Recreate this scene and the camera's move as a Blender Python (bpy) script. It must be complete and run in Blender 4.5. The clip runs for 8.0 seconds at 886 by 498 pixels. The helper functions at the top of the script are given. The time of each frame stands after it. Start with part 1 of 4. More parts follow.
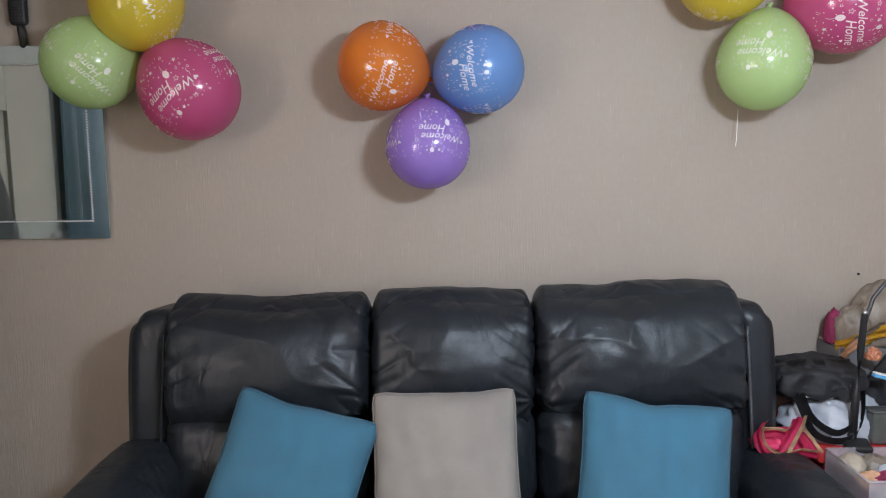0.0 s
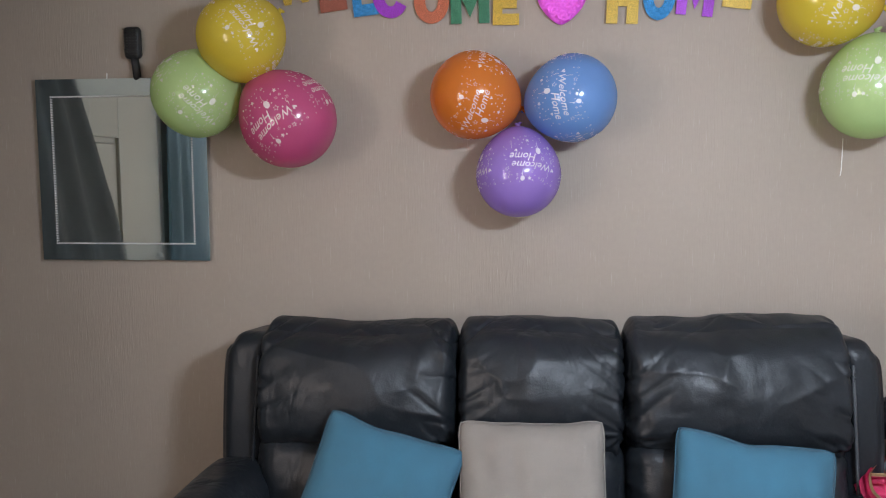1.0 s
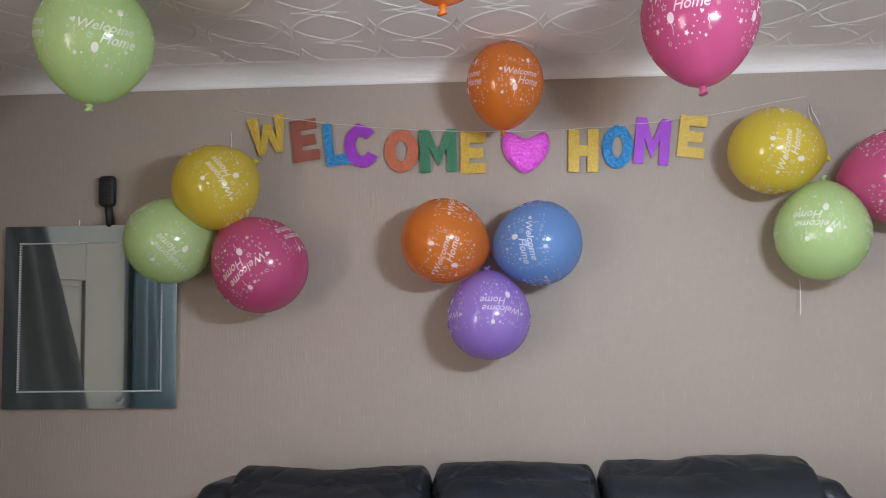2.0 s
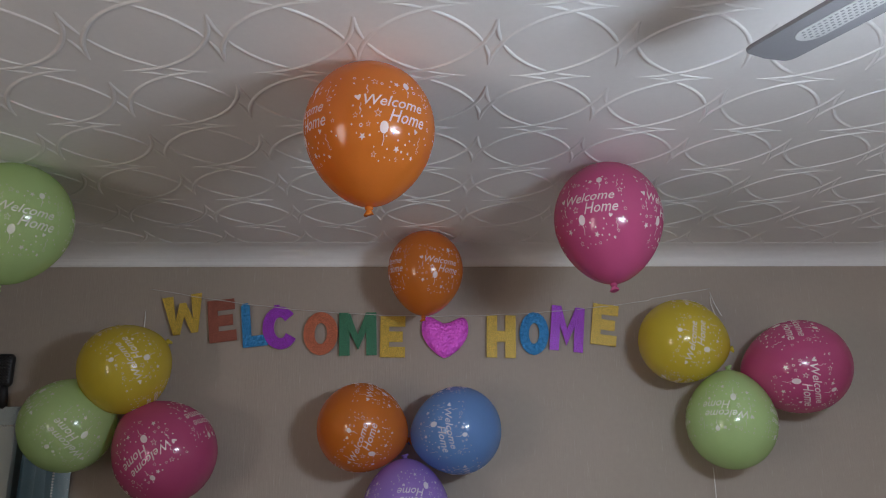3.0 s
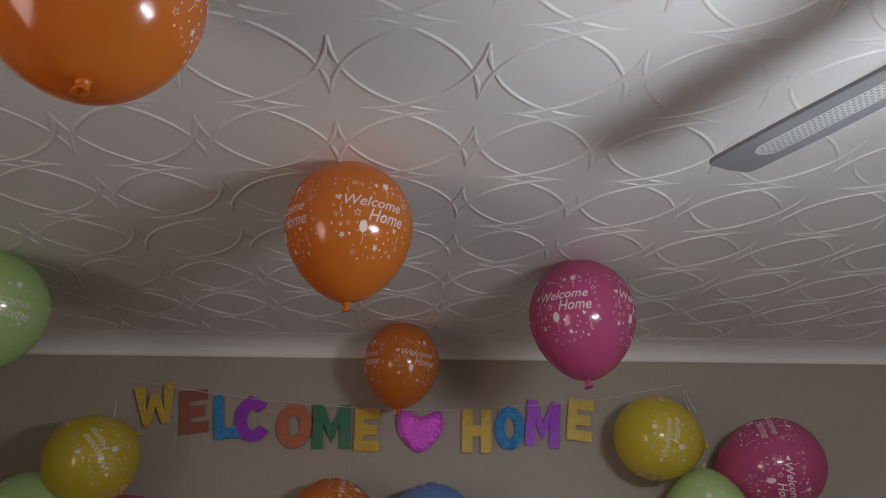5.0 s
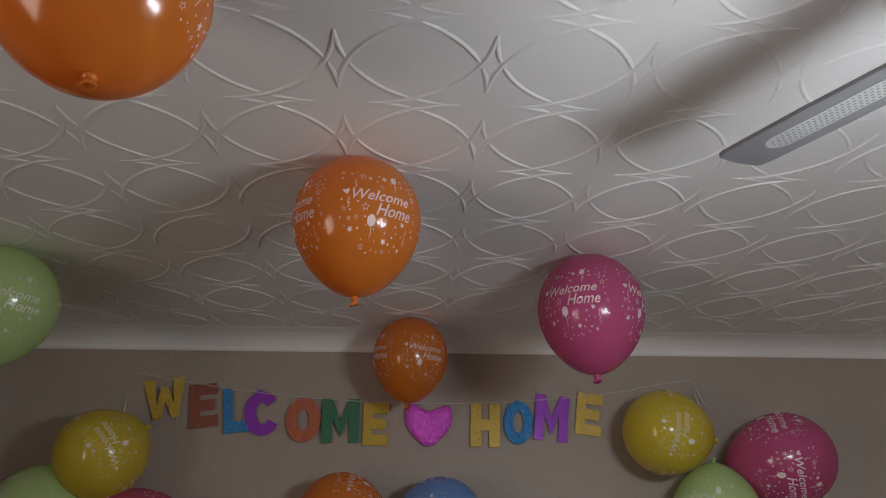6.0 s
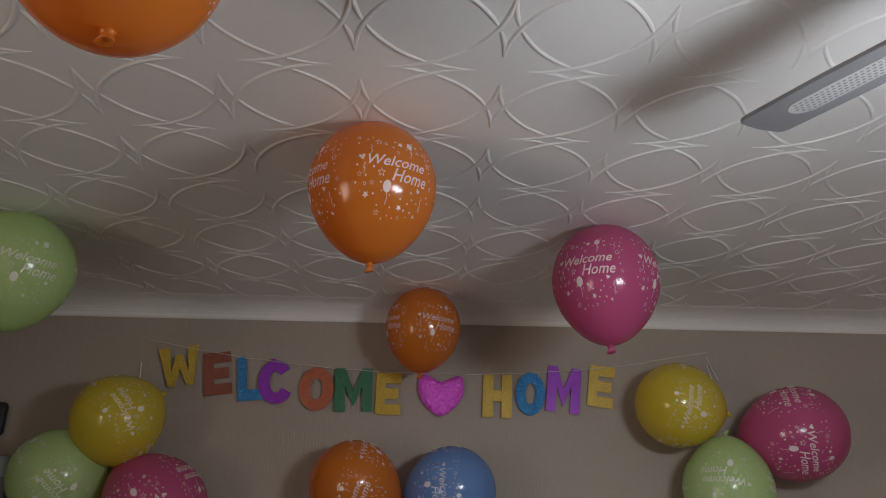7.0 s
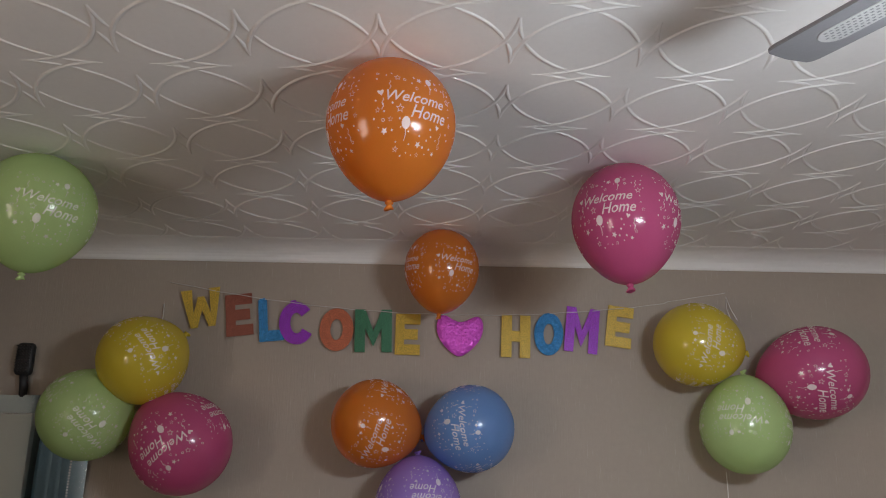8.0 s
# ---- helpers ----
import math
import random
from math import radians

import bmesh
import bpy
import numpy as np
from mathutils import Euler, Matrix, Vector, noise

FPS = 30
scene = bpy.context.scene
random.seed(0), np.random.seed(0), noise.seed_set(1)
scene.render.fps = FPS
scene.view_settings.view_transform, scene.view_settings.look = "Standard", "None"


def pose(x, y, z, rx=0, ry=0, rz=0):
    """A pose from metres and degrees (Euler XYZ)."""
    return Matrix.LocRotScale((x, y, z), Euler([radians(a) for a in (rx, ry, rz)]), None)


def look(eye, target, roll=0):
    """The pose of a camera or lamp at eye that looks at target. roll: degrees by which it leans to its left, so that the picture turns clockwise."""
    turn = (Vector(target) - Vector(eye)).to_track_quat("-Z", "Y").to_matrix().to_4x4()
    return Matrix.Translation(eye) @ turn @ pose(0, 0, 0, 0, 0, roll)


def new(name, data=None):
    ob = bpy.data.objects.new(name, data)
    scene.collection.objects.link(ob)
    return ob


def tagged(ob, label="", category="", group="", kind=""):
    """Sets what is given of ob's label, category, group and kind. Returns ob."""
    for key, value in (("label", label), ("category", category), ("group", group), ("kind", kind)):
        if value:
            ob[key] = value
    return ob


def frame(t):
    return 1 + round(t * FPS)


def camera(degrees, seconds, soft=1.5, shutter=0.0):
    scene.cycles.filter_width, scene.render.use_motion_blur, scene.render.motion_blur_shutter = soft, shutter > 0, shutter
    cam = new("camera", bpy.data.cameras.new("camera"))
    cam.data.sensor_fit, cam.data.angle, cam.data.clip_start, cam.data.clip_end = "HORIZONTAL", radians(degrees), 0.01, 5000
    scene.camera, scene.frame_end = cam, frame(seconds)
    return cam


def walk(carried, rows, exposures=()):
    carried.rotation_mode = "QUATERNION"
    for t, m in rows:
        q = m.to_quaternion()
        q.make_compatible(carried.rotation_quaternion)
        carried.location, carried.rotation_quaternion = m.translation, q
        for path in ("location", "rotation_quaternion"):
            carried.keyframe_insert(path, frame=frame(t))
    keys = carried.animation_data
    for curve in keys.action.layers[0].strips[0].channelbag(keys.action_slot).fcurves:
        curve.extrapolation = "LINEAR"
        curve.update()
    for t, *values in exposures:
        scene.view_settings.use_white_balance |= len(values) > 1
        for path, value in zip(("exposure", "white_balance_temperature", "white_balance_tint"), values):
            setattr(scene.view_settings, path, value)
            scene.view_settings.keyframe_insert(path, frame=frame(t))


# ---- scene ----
cam = camera(58.9, 8.0, 1.1)
PATH = [
    (0, (0.191, -2.529, 1.45), (0.211, -0.545, 1.198), -0.5),
    (0.2, (0.188, -2.535, 1.448), (0.193, -0.547, 1.237), 0.3),
    (0.3, (0.191, -2.537, 1.447), (0.174, -0.546, 1.264), 0.5),
    (0.5, (0.186, -2.544, 1.447), (0.106, -0.551, 1.292), 0.7),
    (0.7, (0.184, -2.543, 1.449), (0.043, -0.554, 1.294), 0.7),
    (0.8, (0.183, -2.539, 1.452), (0.019, -0.552, 1.29), 0.5),
    (1, (0.18, -2.533, 1.459), (-0.016, -0.552, 1.271), -0.2),
    (1.2, (0.177, -2.535, 1.459), (-0.019, -0.552, 1.289), -0.3),
    (1.3, (0.178, -2.535, 1.459), (-0.01, -0.55, 1.306), -0.4),
    (1.5, (0.172, -2.536, 1.461), (0.024, -0.544, 1.364), -0.6),
    (1.7, (0.173, -2.54, 1.475), (0.06, -0.543, 1.479), -0.5),
    (1.8, (0.172, -2.542, 1.479), (0.063, -0.545, 1.538), -0.5),
    (2, (0.168, -2.551, 1.496), (0.059, -0.559, 1.641), -0.8),
    (2.2, (0.164, -2.551, 1.515), (0.078, -0.569, 1.775), -1.6),
    (3.3, (0.151, -2.573, 1.542), (0.301, -0.681, 2.173), -0.2),
    (3.5, (0.147, -2.573, 1.54), (0.294, -0.695, 2.209), 0.1),
    (4, (0.154, -2.589, 1.547), (0.303, -0.73, 2.269), -0.1),
    (4.5, (0.157, -2.601, 1.55), (0.325, -0.764, 2.322), -0.7),
    (5.8, (0.160, -2.599, 1.551), (0.302, -0.755, 2.320), -0.4),
    (6, (0.16, -2.598, 1.552), (0.299, -0.753, 2.31), -0.4),
    (6.5, (0.157, -2.596, 1.552), (0.283, -0.752, 2.314), -0.1),
    (7, (0.153, -2.586, 1.538), (0.265, -0.716, 2.24), 0.4),
    (7.5, (0.143, -2.581, 1.528), (0.239, -0.678, 2.135), 0.7),
    (8, (0.148, -2.577, 1.524), (0.221, -0.662, 2.096), 0.5),
]
EXPOSURES = [  # seconds, stops, kelvin, tint
    (0.0, 0.50, 6350, 17), (1.5, 0.51, 6400, 18), (2.0, 0.41, 6350, 18), (2.2, 0.22, 6350, 18), (3.3, -0.82, 6450, 18), (4.0, -0.87, 6650, 18),
    (4.5, -1.18, 6850, 19), (6.5, -1.17, 7050, 20), (7.0, -1.16, 7050, 20), (7.5, -0.78, 7000, 20), (8.0, -0.64, 6950, 19),
]
walk(cam, [(t, look(eye, target, roll)) for t, eye, target, roll in PATH], EXPOSURES)

# ---- world and lamps ----
world = bpy.data.worlds.new("sky")
scene.world = world
world.use_nodes = True
sky = world.node_tree.nodes.new("ShaderNodeTexSky")
sky.sky_type, sky.sun_disc = "NISHITA", False
sky.sun_elevation, sky.sun_rotation = radians(14), radians(60)
world.node_tree.links.new(sky.outputs[0], world.node_tree.nodes["Background"].inputs[0])
world.node_tree.nodes["Background"].inputs[1].default_value = 0.12

FAN = Vector((0.943, -2.05, 2.294))          # where the fan's canopy meets the ceiling
BULBS = [(FAN.x + 0.108 * math.cos(a), FAN.y + 0.108 * math.sin(a), 1.875) for a in (0.6, 2.17, 3.74, 5.31)]
for b in BULBS:
    lamp = new("bulb_light", bpy.data.lights.new("bulb_light", "POINT"))
    lamp.data.energy, lamp.data.shadow_soft_size, lamp.data.color = 20.6, 0.062, (0.75, 0.895, 1.0)
    lamp.location = b

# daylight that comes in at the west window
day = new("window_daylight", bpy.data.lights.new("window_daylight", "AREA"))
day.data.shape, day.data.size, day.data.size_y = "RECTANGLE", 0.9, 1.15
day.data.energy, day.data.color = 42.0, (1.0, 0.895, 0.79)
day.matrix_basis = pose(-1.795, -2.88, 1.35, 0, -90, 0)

# ---- materials ----


def mat(name, color, rough=0.6, metal=0.0, var=0.12, scale=6.0, fine=120.0, bump=0.0, stretch=(1, 1, 1), **more):
    """A principled surface whose colour and gloss vary at two scales, with fine relief."""
    m = bpy.data.materials.new(name)
    m.use_nodes = True
    nt, b = m.node_tree, m.node_tree.nodes["Principled BSDF"]
    co = nt.nodes.new("ShaderNodeTexCoord")
    mp = nt.nodes.new("ShaderNodeMapping")
    mp.inputs["Scale"].default_value = stretch
    nt.links.new(co.outputs["Object"], mp.inputs[0])
    coarse, grain = nt.nodes.new("ShaderNodeTexNoise"), nt.nodes.new("ShaderNodeTexNoise")
    coarse.inputs["Scale"].default_value, coarse.inputs["Detail"].default_value = scale, 4
    grain.inputs["Scale"].default_value, grain.inputs["Detail"].default_value = fine, 3
    nt.links.new(mp.outputs[0], coarse.inputs[0])
    nt.links.new(mp.outputs[0], grain.inputs[0])
    both = nt.nodes.new("ShaderNodeMath")
    both.operation = "MULTIPLY_ADD"
    nt.links.new(coarse.outputs[0], both.inputs[0])
    both.inputs[1].default_value = 0.6
    half = nt.nodes.new("ShaderNodeMath")
    half.operation = "MULTIPLY"
    half.inputs[1].default_value = 0.4
    nt.links.new(grain.outputs[0], half.inputs[0])
    nt.links.new(half.outputs[0], both.inputs[2])
    ramp = nt.nodes.new("ShaderNodeMapRange")
    ramp.inputs["From Min"].default_value, ramp.inputs["From Max"].default_value = 0.3, 0.7
    ramp.inputs["To Min"].default_value, ramp.inputs["To Max"].default_value = 1 - var, 1 + var
    nt.links.new(both.outputs[0], ramp.inputs[0])
    tint = nt.nodes.new("ShaderNodeVectorMath")
    tint.operation = "SCALE"
    tint.inputs[0].default_value = color
    nt.links.new(ramp.outputs[0], tint.inputs["Scale"])
    nt.links.new(tint.outputs[0], b.inputs["Base Color"])
    gloss = nt.nodes.new("ShaderNodeMath")
    gloss.operation = "MULTIPLY"
    gloss.inputs[1].default_value = rough
    nt.links.new(ramp.outputs[0], gloss.inputs[0])
    nt.links.new(gloss.outputs[0], b.inputs["Roughness"])
    b.inputs["Metallic"].default_value = metal
    if bump:
        rel = nt.nodes.new("ShaderNodeBump")
        rel.inputs["Strength"].default_value, rel.inputs["Distance"].default_value = bump, 0.002
        nt.links.new(grain.outputs[0], rel.inputs["Height"])
        nt.links.new(rel.outputs[0], b.inputs["Normal"])
    for key, value in more.items():
        b.inputs[key.replace("_", " ")].default_value = value
    return m


def glitter(name, color, rough=0.35, crumple=0.0):
    """Glitter card or foil: small facets, each turned its own way."""
    m = mat(name, color, rough, 0.15, 0.30, 60, 500)
    nt, b = m.node_tree, m.node_tree.nodes["Principled BSDF"]
    co = nt.nodes.new("ShaderNodeTexCoord")
    cells = nt.nodes.new("ShaderNodeTexVoronoi")
    cells.inputs["Scale"].default_value = 480
    nt.links.new(co.outputs["Object"], cells.inputs["Vector"])
    # Sparkle is put into the colour: each facet's tone brightened or dimmed.
    spark = nt.nodes.new("ShaderNodeMapRange")
    spark.inputs["From Min"].default_value, spark.inputs["From Max"].default_value = 0.2, 0.9
    spark.inputs["To Min"].default_value, spark.inputs["To Max"].default_value = (0.88, 1.5) if crumple else (0.80, 1.35)
    nt.links.new(cells.outputs["Color"], spark.inputs[0])
    nt.links.new(spark.outputs[0], b.inputs["Base Color"].links[0].from_node.inputs["Scale"])
    rel = nt.nodes.new("ShaderNodeBump")
    rel.inputs["Strength"].default_value, rel.inputs["Distance"].default_value = 0.9, 0.002
    nt.links.new(cells.outputs["Color"], rel.inputs["Height"])
    nt.links.new(rel.outputs[0], b.inputs["Normal"])
    if crumple:  # foil: larger dents, each with its own tilt
        dents = nt.nodes.new("ShaderNodeTexVoronoi")
        dents.inputs["Scale"].default_value = 95
        nt.links.new(co.outputs["Object"], dents.inputs["Vector"])
        big = nt.nodes.new("ShaderNodeBump")
        big.inputs["Strength"].default_value, big.inputs["Distance"].default_value = crumple, 0.012
        nt.links.new(dents.outputs["Distance"], big.inputs["Height"])
        nt.links.new(big.outputs[0], rel.inputs["Normal"])
        b.inputs["Metallic"].default_value = 0.3
    return m


def wallpaper():
    """Taupe paper with a fine upright fibre, worn to pale threads here and there."""
    m = mat("wallpaper", (0.395, 0.335, 0.279), 0.62, 0, 0.05, 1.6, 55, 0.0, (1, 1, 1))
    nt, b = m.node_tree, m.node_tree.nodes["Principled BSDF"]
    co = nt.nodes.new("ShaderNodeTexCoord")
    mp = nt.nodes.new("ShaderNodeMapping")
    mp.inputs["Scale"].default_value = (1, 1, 0.06)
    nt.links.new(co.outputs["Object"], mp.inputs[0])
    fibre = nt.nodes.new("ShaderNodeTexNoise")
    fibre.inputs["Scale"].default_value, fibre.inputs["Detail"].default_value = 230, 5
    nt.links.new(mp.outputs[0], fibre.inputs[0])
    rel = nt.nodes.new("ShaderNodeBump")
    rel.inputs["Strength"].default_value, rel.inputs["Distance"].default_value = 0.45, 0.002
    nt.links.new(fibre.outputs[0], rel.inputs["Height"])
    nt.links.new(rel.outputs[0], b.inputs["Normal"])
    thread = nt.nodes.new("ShaderNodeMapRange")
    thread.inputs["From Min"].default_value, thread.inputs["From Max"].default_value = 0.62, 0.74
    thread.inputs["To Max"].default_value = 0.30
    nt.links.new(fibre.outputs[0], thread.inputs[0])
    mix = nt.nodes.new("ShaderNodeMix")
    mix.data_type = "RGBA"
    mix.inputs[7].default_value = (0.62, 0.58, 0.53, 1)
    nt.links.new(thread.outputs[0], mix.inputs[0])
    nt.links.new(b.inputs["Base Color"].links[0].from_socket, mix.inputs[6])
    nt.links.new(mix.outputs[2], b.inputs["Base Color"])
    return m


def leather():
    m = mat("black_leather", (0.0145, 0.018, 0.0225), 0.40, 0, 0.25, 6, 160, 0.0, Specular_IOR_Level=0.32)
    nt, b = m.node_tree, m.node_tree.nodes["Principled BSDF"]
    co = nt.nodes.new("ShaderNodeTexCoord")
    info, shift = nt.nodes.new("ShaderNodeObjectInfo"), nt.nodes.new("ShaderNodeVectorMath")
    shift.operation = "MULTIPLY_ADD"
    spread = nt.nodes.new("ShaderNodeMath")
    spread.operation, spread.inputs[1].default_value = "MULTIPLY", 9.0
    nt.links.new(info.outputs["Random"], spread.inputs[0])
    shift.inputs[1].default_value = (1, 1, 1)
    nt.links.new(co.outputs["Object"], shift.inputs[0])
    nt.links.new(spread.outputs[0], shift.inputs[2])
    pores = nt.nodes.new("ShaderNodeTexVoronoi")
    pores.inputs["Scale"].default_value = 260
    crease = nt.nodes.new("ShaderNodeTexNoise")
    crease.inputs["Scale"].default_value, crease.inputs["Detail"].default_value, crease.inputs["Distortion"].default_value = 11, 6, 0.4
    nt.links.new(shift.outputs[0], pores.inputs["Vector"])
    nt.links.new(shift.outputs[0], crease.inputs[0])
    one, two = nt.nodes.new("ShaderNodeBump"), nt.nodes.new("ShaderNodeBump")
    one.inputs["Strength"].default_value, one.inputs["Distance"].default_value = 0.25, 0.001
    two.inputs["Strength"].default_value, two.inputs["Distance"].default_value = 0.30, 0.009
    nt.links.new(pores.outputs["Distance"], one.inputs["Height"])
    nt.links.new(crease.outputs[0], two.inputs["Height"])
    # soft upright pulls where the hide has been leant on, in patches
    mp = nt.nodes.new("ShaderNodeMapping")
    mp.inputs["Rotation"].default_value, mp.inputs["Scale"].default_value = (0, 0.25, 0), (1, 1, 0.30)
    nt.links.new(shift.outputs[0], mp.inputs[0])
    pull = nt.nodes.new("ShaderNodeTexNoise")
    pull.inputs["Scale"].default_value, pull.inputs["Detail"].default_value, pull.inputs["Distortion"].default_value = 17, 2.0, 0.5
    nt.links.new(mp.outputs[0], pull.inputs[0])
    patch, worn = nt.nodes.new("ShaderNodeTexNoise"), nt.nodes.new("ShaderNodeMapRange")
    patch.inputs["Scale"].default_value = 4.5
    worn.inputs["From Min"].default_value, worn.inputs["From Max"].default_value, worn.inputs["To Max"].default_value = 0.44, 0.64, 0.6
    nt.links.new(shift.outputs[0], patch.inputs[0])
    nt.links.new(patch.outputs[0], worn.inputs[0])
    three = nt.nodes.new("ShaderNodeBump")
    three.inputs["Distance"].default_value = 0.022
    nt.links.new(worn.outputs[0], three.inputs["Strength"])
    nt.links.new(pull.outputs[0], three.inputs["Height"])
    nt.links.new(two.outputs[0], three.inputs["Normal"])
    nt.links.new(three.outputs[0], one.inputs["Normal"])
    nt.links.new(one.outputs[0], b.inputs["Normal"])
    return m


WALL = wallpaper()
CEIL = mat("ceiling_paint", (0.86, 0.85, 0.83), 0.65, 0, 0.03, 3, 90, 0.12)
COVE = mat("coving_paint", (0.85, 0.84, 0.82), 0.5, 0, 0.03, 3, 60, 0.05)
CARPET = mat("carpet", (0.22, 0.19, 0.16), 0.95, 0, 0.25, 8, 300, 1.0)
SKIRT = mat("white_gloss", (0.75, 0.74, 0.71), 0.3, 0, 0.04, 4, 60, 0.05)
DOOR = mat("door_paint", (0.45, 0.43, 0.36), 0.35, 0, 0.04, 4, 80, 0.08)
LEATHER = leather()
GREYPIPE = mat("grey_piping", (0.07, 0.076, 0.082), 0.3, 0, 0.3, 20, 200, 0.1)
TEAL = mat("teal_velour", (0.038, 0.135, 0.205), 0.9, 0, 0.14, 9, 420, 0.5, Sheen_Weight=0.05)
BEIGE = mat("beige_velour", (0.245, 0.221, 0.198), 0.92, 0, 0.12, 10, 420, 0.5, Sheen_Weight=0.05)
PIPING = mat("beige_piping", (0.255, 0.232, 0.205), 0.8, 0, 0.1, 10, 300, 0.3)
TEALPIPE = mat("teal_piping", (0.028, 0.100, 0.155), 0.85, 0, 0.1, 10, 300, 0.3)
SATIN = mat("teal_satin", (0.22, 0.325, 0.36), 0.45, 0, 0.2, 4, 140, 0.2)
DARKCLOTH = mat("charcoal_cloth", (0.21, 0.22, 0.205), 0.9, 0, 0.2, 5, 300, 0.5)
BLACKCLOTH = mat("black_nylon", (0.017, 0.017, 0.020), 0.65, 0, 0.3, 9, 350, 0.5, Specular_IOR_Level=0.35)
BLACKPLASTIC = mat("black_plastic", (0.016, 0.016, 0.017), 0.5, 0, 0.15, 9, 200, 0.1)
GREYPLASTIC = mat("grey_fan_blade", (0.19, 0.19, 0.20), 0.42, 0, 0.08, 8, 160, 0.1)
NECK = mat("dark_grey_rubber", (0.05, 0.05, 0.052), 0.38, 0, 0.12, 20, 200, 0.1)
CANE = mat("pale_cane", (0.42, 0.42, 0.41), 0.55, 0, 0.1, 20, 300, 0.2)
CHROME = mat("brushed_nickel", (0.55, 0.54, 0.52), 0.28, 1.0, 0.08, 20, 300, 0.05)
MIRROR = mat("mirror_glass", (0.70, 0.73, 0.72), 0.015, 1.0, 0.01, 2, 30)
BEVEL = mat("smoked_mirror", (0.62, 0.70, 0.73), 0.06, 1.0, 0.05, 6, 60, 0.02)
CRYSTAL = mat("crystal_beads", (0.88, 0.88, 0.88), 0.22, 0.3, 0.1, 60, 300)
WHITE = mat("white_cord", (0.80, 0.79, 0.76), 0.6, 0, 0.08, 20, 200, 0.1)
CORD = mat("pale_cord", (0.66, 0.64, 0.61), 0.18, 0, 0.1, 30, 200)
REDPLASTIC = mat("red_plastic", (0.55, 0.035, 0.035), 0.4, 0, 0.1, 6, 120, 0.1)
REDCLOTH = mat("red_silk", (0.62, 0.025, 0.11), 0.6, 0, 0.25, 18, 300, 0.4)
GOLDTRIM = mat("gold_trim", (0.56, 0.38, 0.22), 0.5, 0.3, 0.3, 60, 500, 0.6)
PINKCLOTH = mat("crimson_cloth", (0.24, 0.02, 0.07), 0.85, 0, 0.2, 18, 300, 0.5)
TAUPE = mat("taupe_bag", (0.22, 0.18, 0.14), 0.45, 0, 0.25, 14, 160, 0.4)
YELLOWCLOTH = mat("yellow_cloth", (0.72, 0.42, 0.03), 0.8, 0, 0.15, 14, 300, 0.4)
PEACH = mat("peach_cloth", (0.60, 0.34, 0.20), 0.8, 0, 0.2, 14, 300, 0.4)
ORANGECLOTH = mat("orange_wrapper", (0.50, 0.19, 0.10), 0.5, 0, 0.2, 20, 200, 0.3)
CREAM = mat("cream_paper", (0.40, 0.34, 0.26), 0.6, 0, 0.15, 14, 200, 0.3)
WHITEBAG = mat("white_carrier", (0.46, 0.49, 0.54), 0.4, 0, 0.08, 12, 120, 0.3)
GREYBIN = mat("dark_grey_plastic", (0.085, 0.092, 0.085), 0.45, 0, 0.15, 9, 160, 0.1)
GREYCARD = mat("grey_card", (0.17, 0.17, 0.17), 0.8, 0, 0.12, 8, 120, 0.2)
PALECARD = mat("pale_card", (0.38, 0.36, 0.34), 0.8, 0, 0.12, 8, 120, 0.2)
BLUETAPE = mat("blue_strip", (0.10, 0.35, 0.60), 0.5, 0, 0.1, 8, 120)
CLEARPLASTIC = mat("clear_plastic", (0.62, 0.58, 0.62), 0.15, 0, 0.1, 9, 90, 0.1, Alpha=0.42)
BULBGLASS = bpy.data.materials.new("bulb_glass")
BULBGLASS.use_nodes = True
BULBGLASS.node_tree.nodes["Principled BSDF"].inputs["Transmission Weight"].default_value = 1.0
BULBGLASS.node_tree.nodes["Principled BSDF"].inputs["Roughness"].default_value = 0.05
PANE = bpy.data.materials.new("window_glass")
PANE.use_nodes = True
PANE.node_tree.nodes["Principled BSDF"].inputs["Transmission Weight"].default_value = 1.0
PANE.node_tree.nodes["Principled BSDF"].inputs["Roughness"].default_value = 0.0

# ---- mesh helpers ----


def finish(name, bm, material, parent=None, label="", smooth=True, m=None):
    me = bpy.data.meshes.new(name)
    bmesh.ops.recalc_face_normals(bm, faces=bm.faces[:])
    if smooth:
        for f in bm.faces:
            f.smooth = True
    bm.to_mesh(me)
    bm.free()
    me.materials.append(material)
    ob = new(name, me)
    if m is not None:
        ob.matrix_basis = m
    if parent is not None:
        ob.parent = parent
    if label:
        ob["label"] = label
    return ob


part = finish


def thing(name, label, category, group="", m=None):
    ob = new(name)
    ob.empty_display_size = 0.05
    if m is not None:
        ob.matrix_basis = m
    return tagged(ob, label, category, group)


def add_box(bm, lo, hi, bevel=0.0, segs=2):
    lo, hi = Vector(lo), Vector(hi)
    c, s = (lo + hi) / 2, hi - lo
    got = bmesh.ops.create_cube(bm, size=1.0, matrix=Matrix.Translation(c) @ Matrix.Diagonal((*s, 1)))
    if bevel:
        edges = list({e for v in got["verts"] for e in v.link_edges})
        bmesh.ops.bevel(bm, geom=edges, offset=bevel, segments=segs, affect="EDGES", profile=0.5)
    return bm


def box(lo, hi, bevel=0.0, segs=2):
    return add_box(bmesh.new(), lo, hi, bevel, segs)


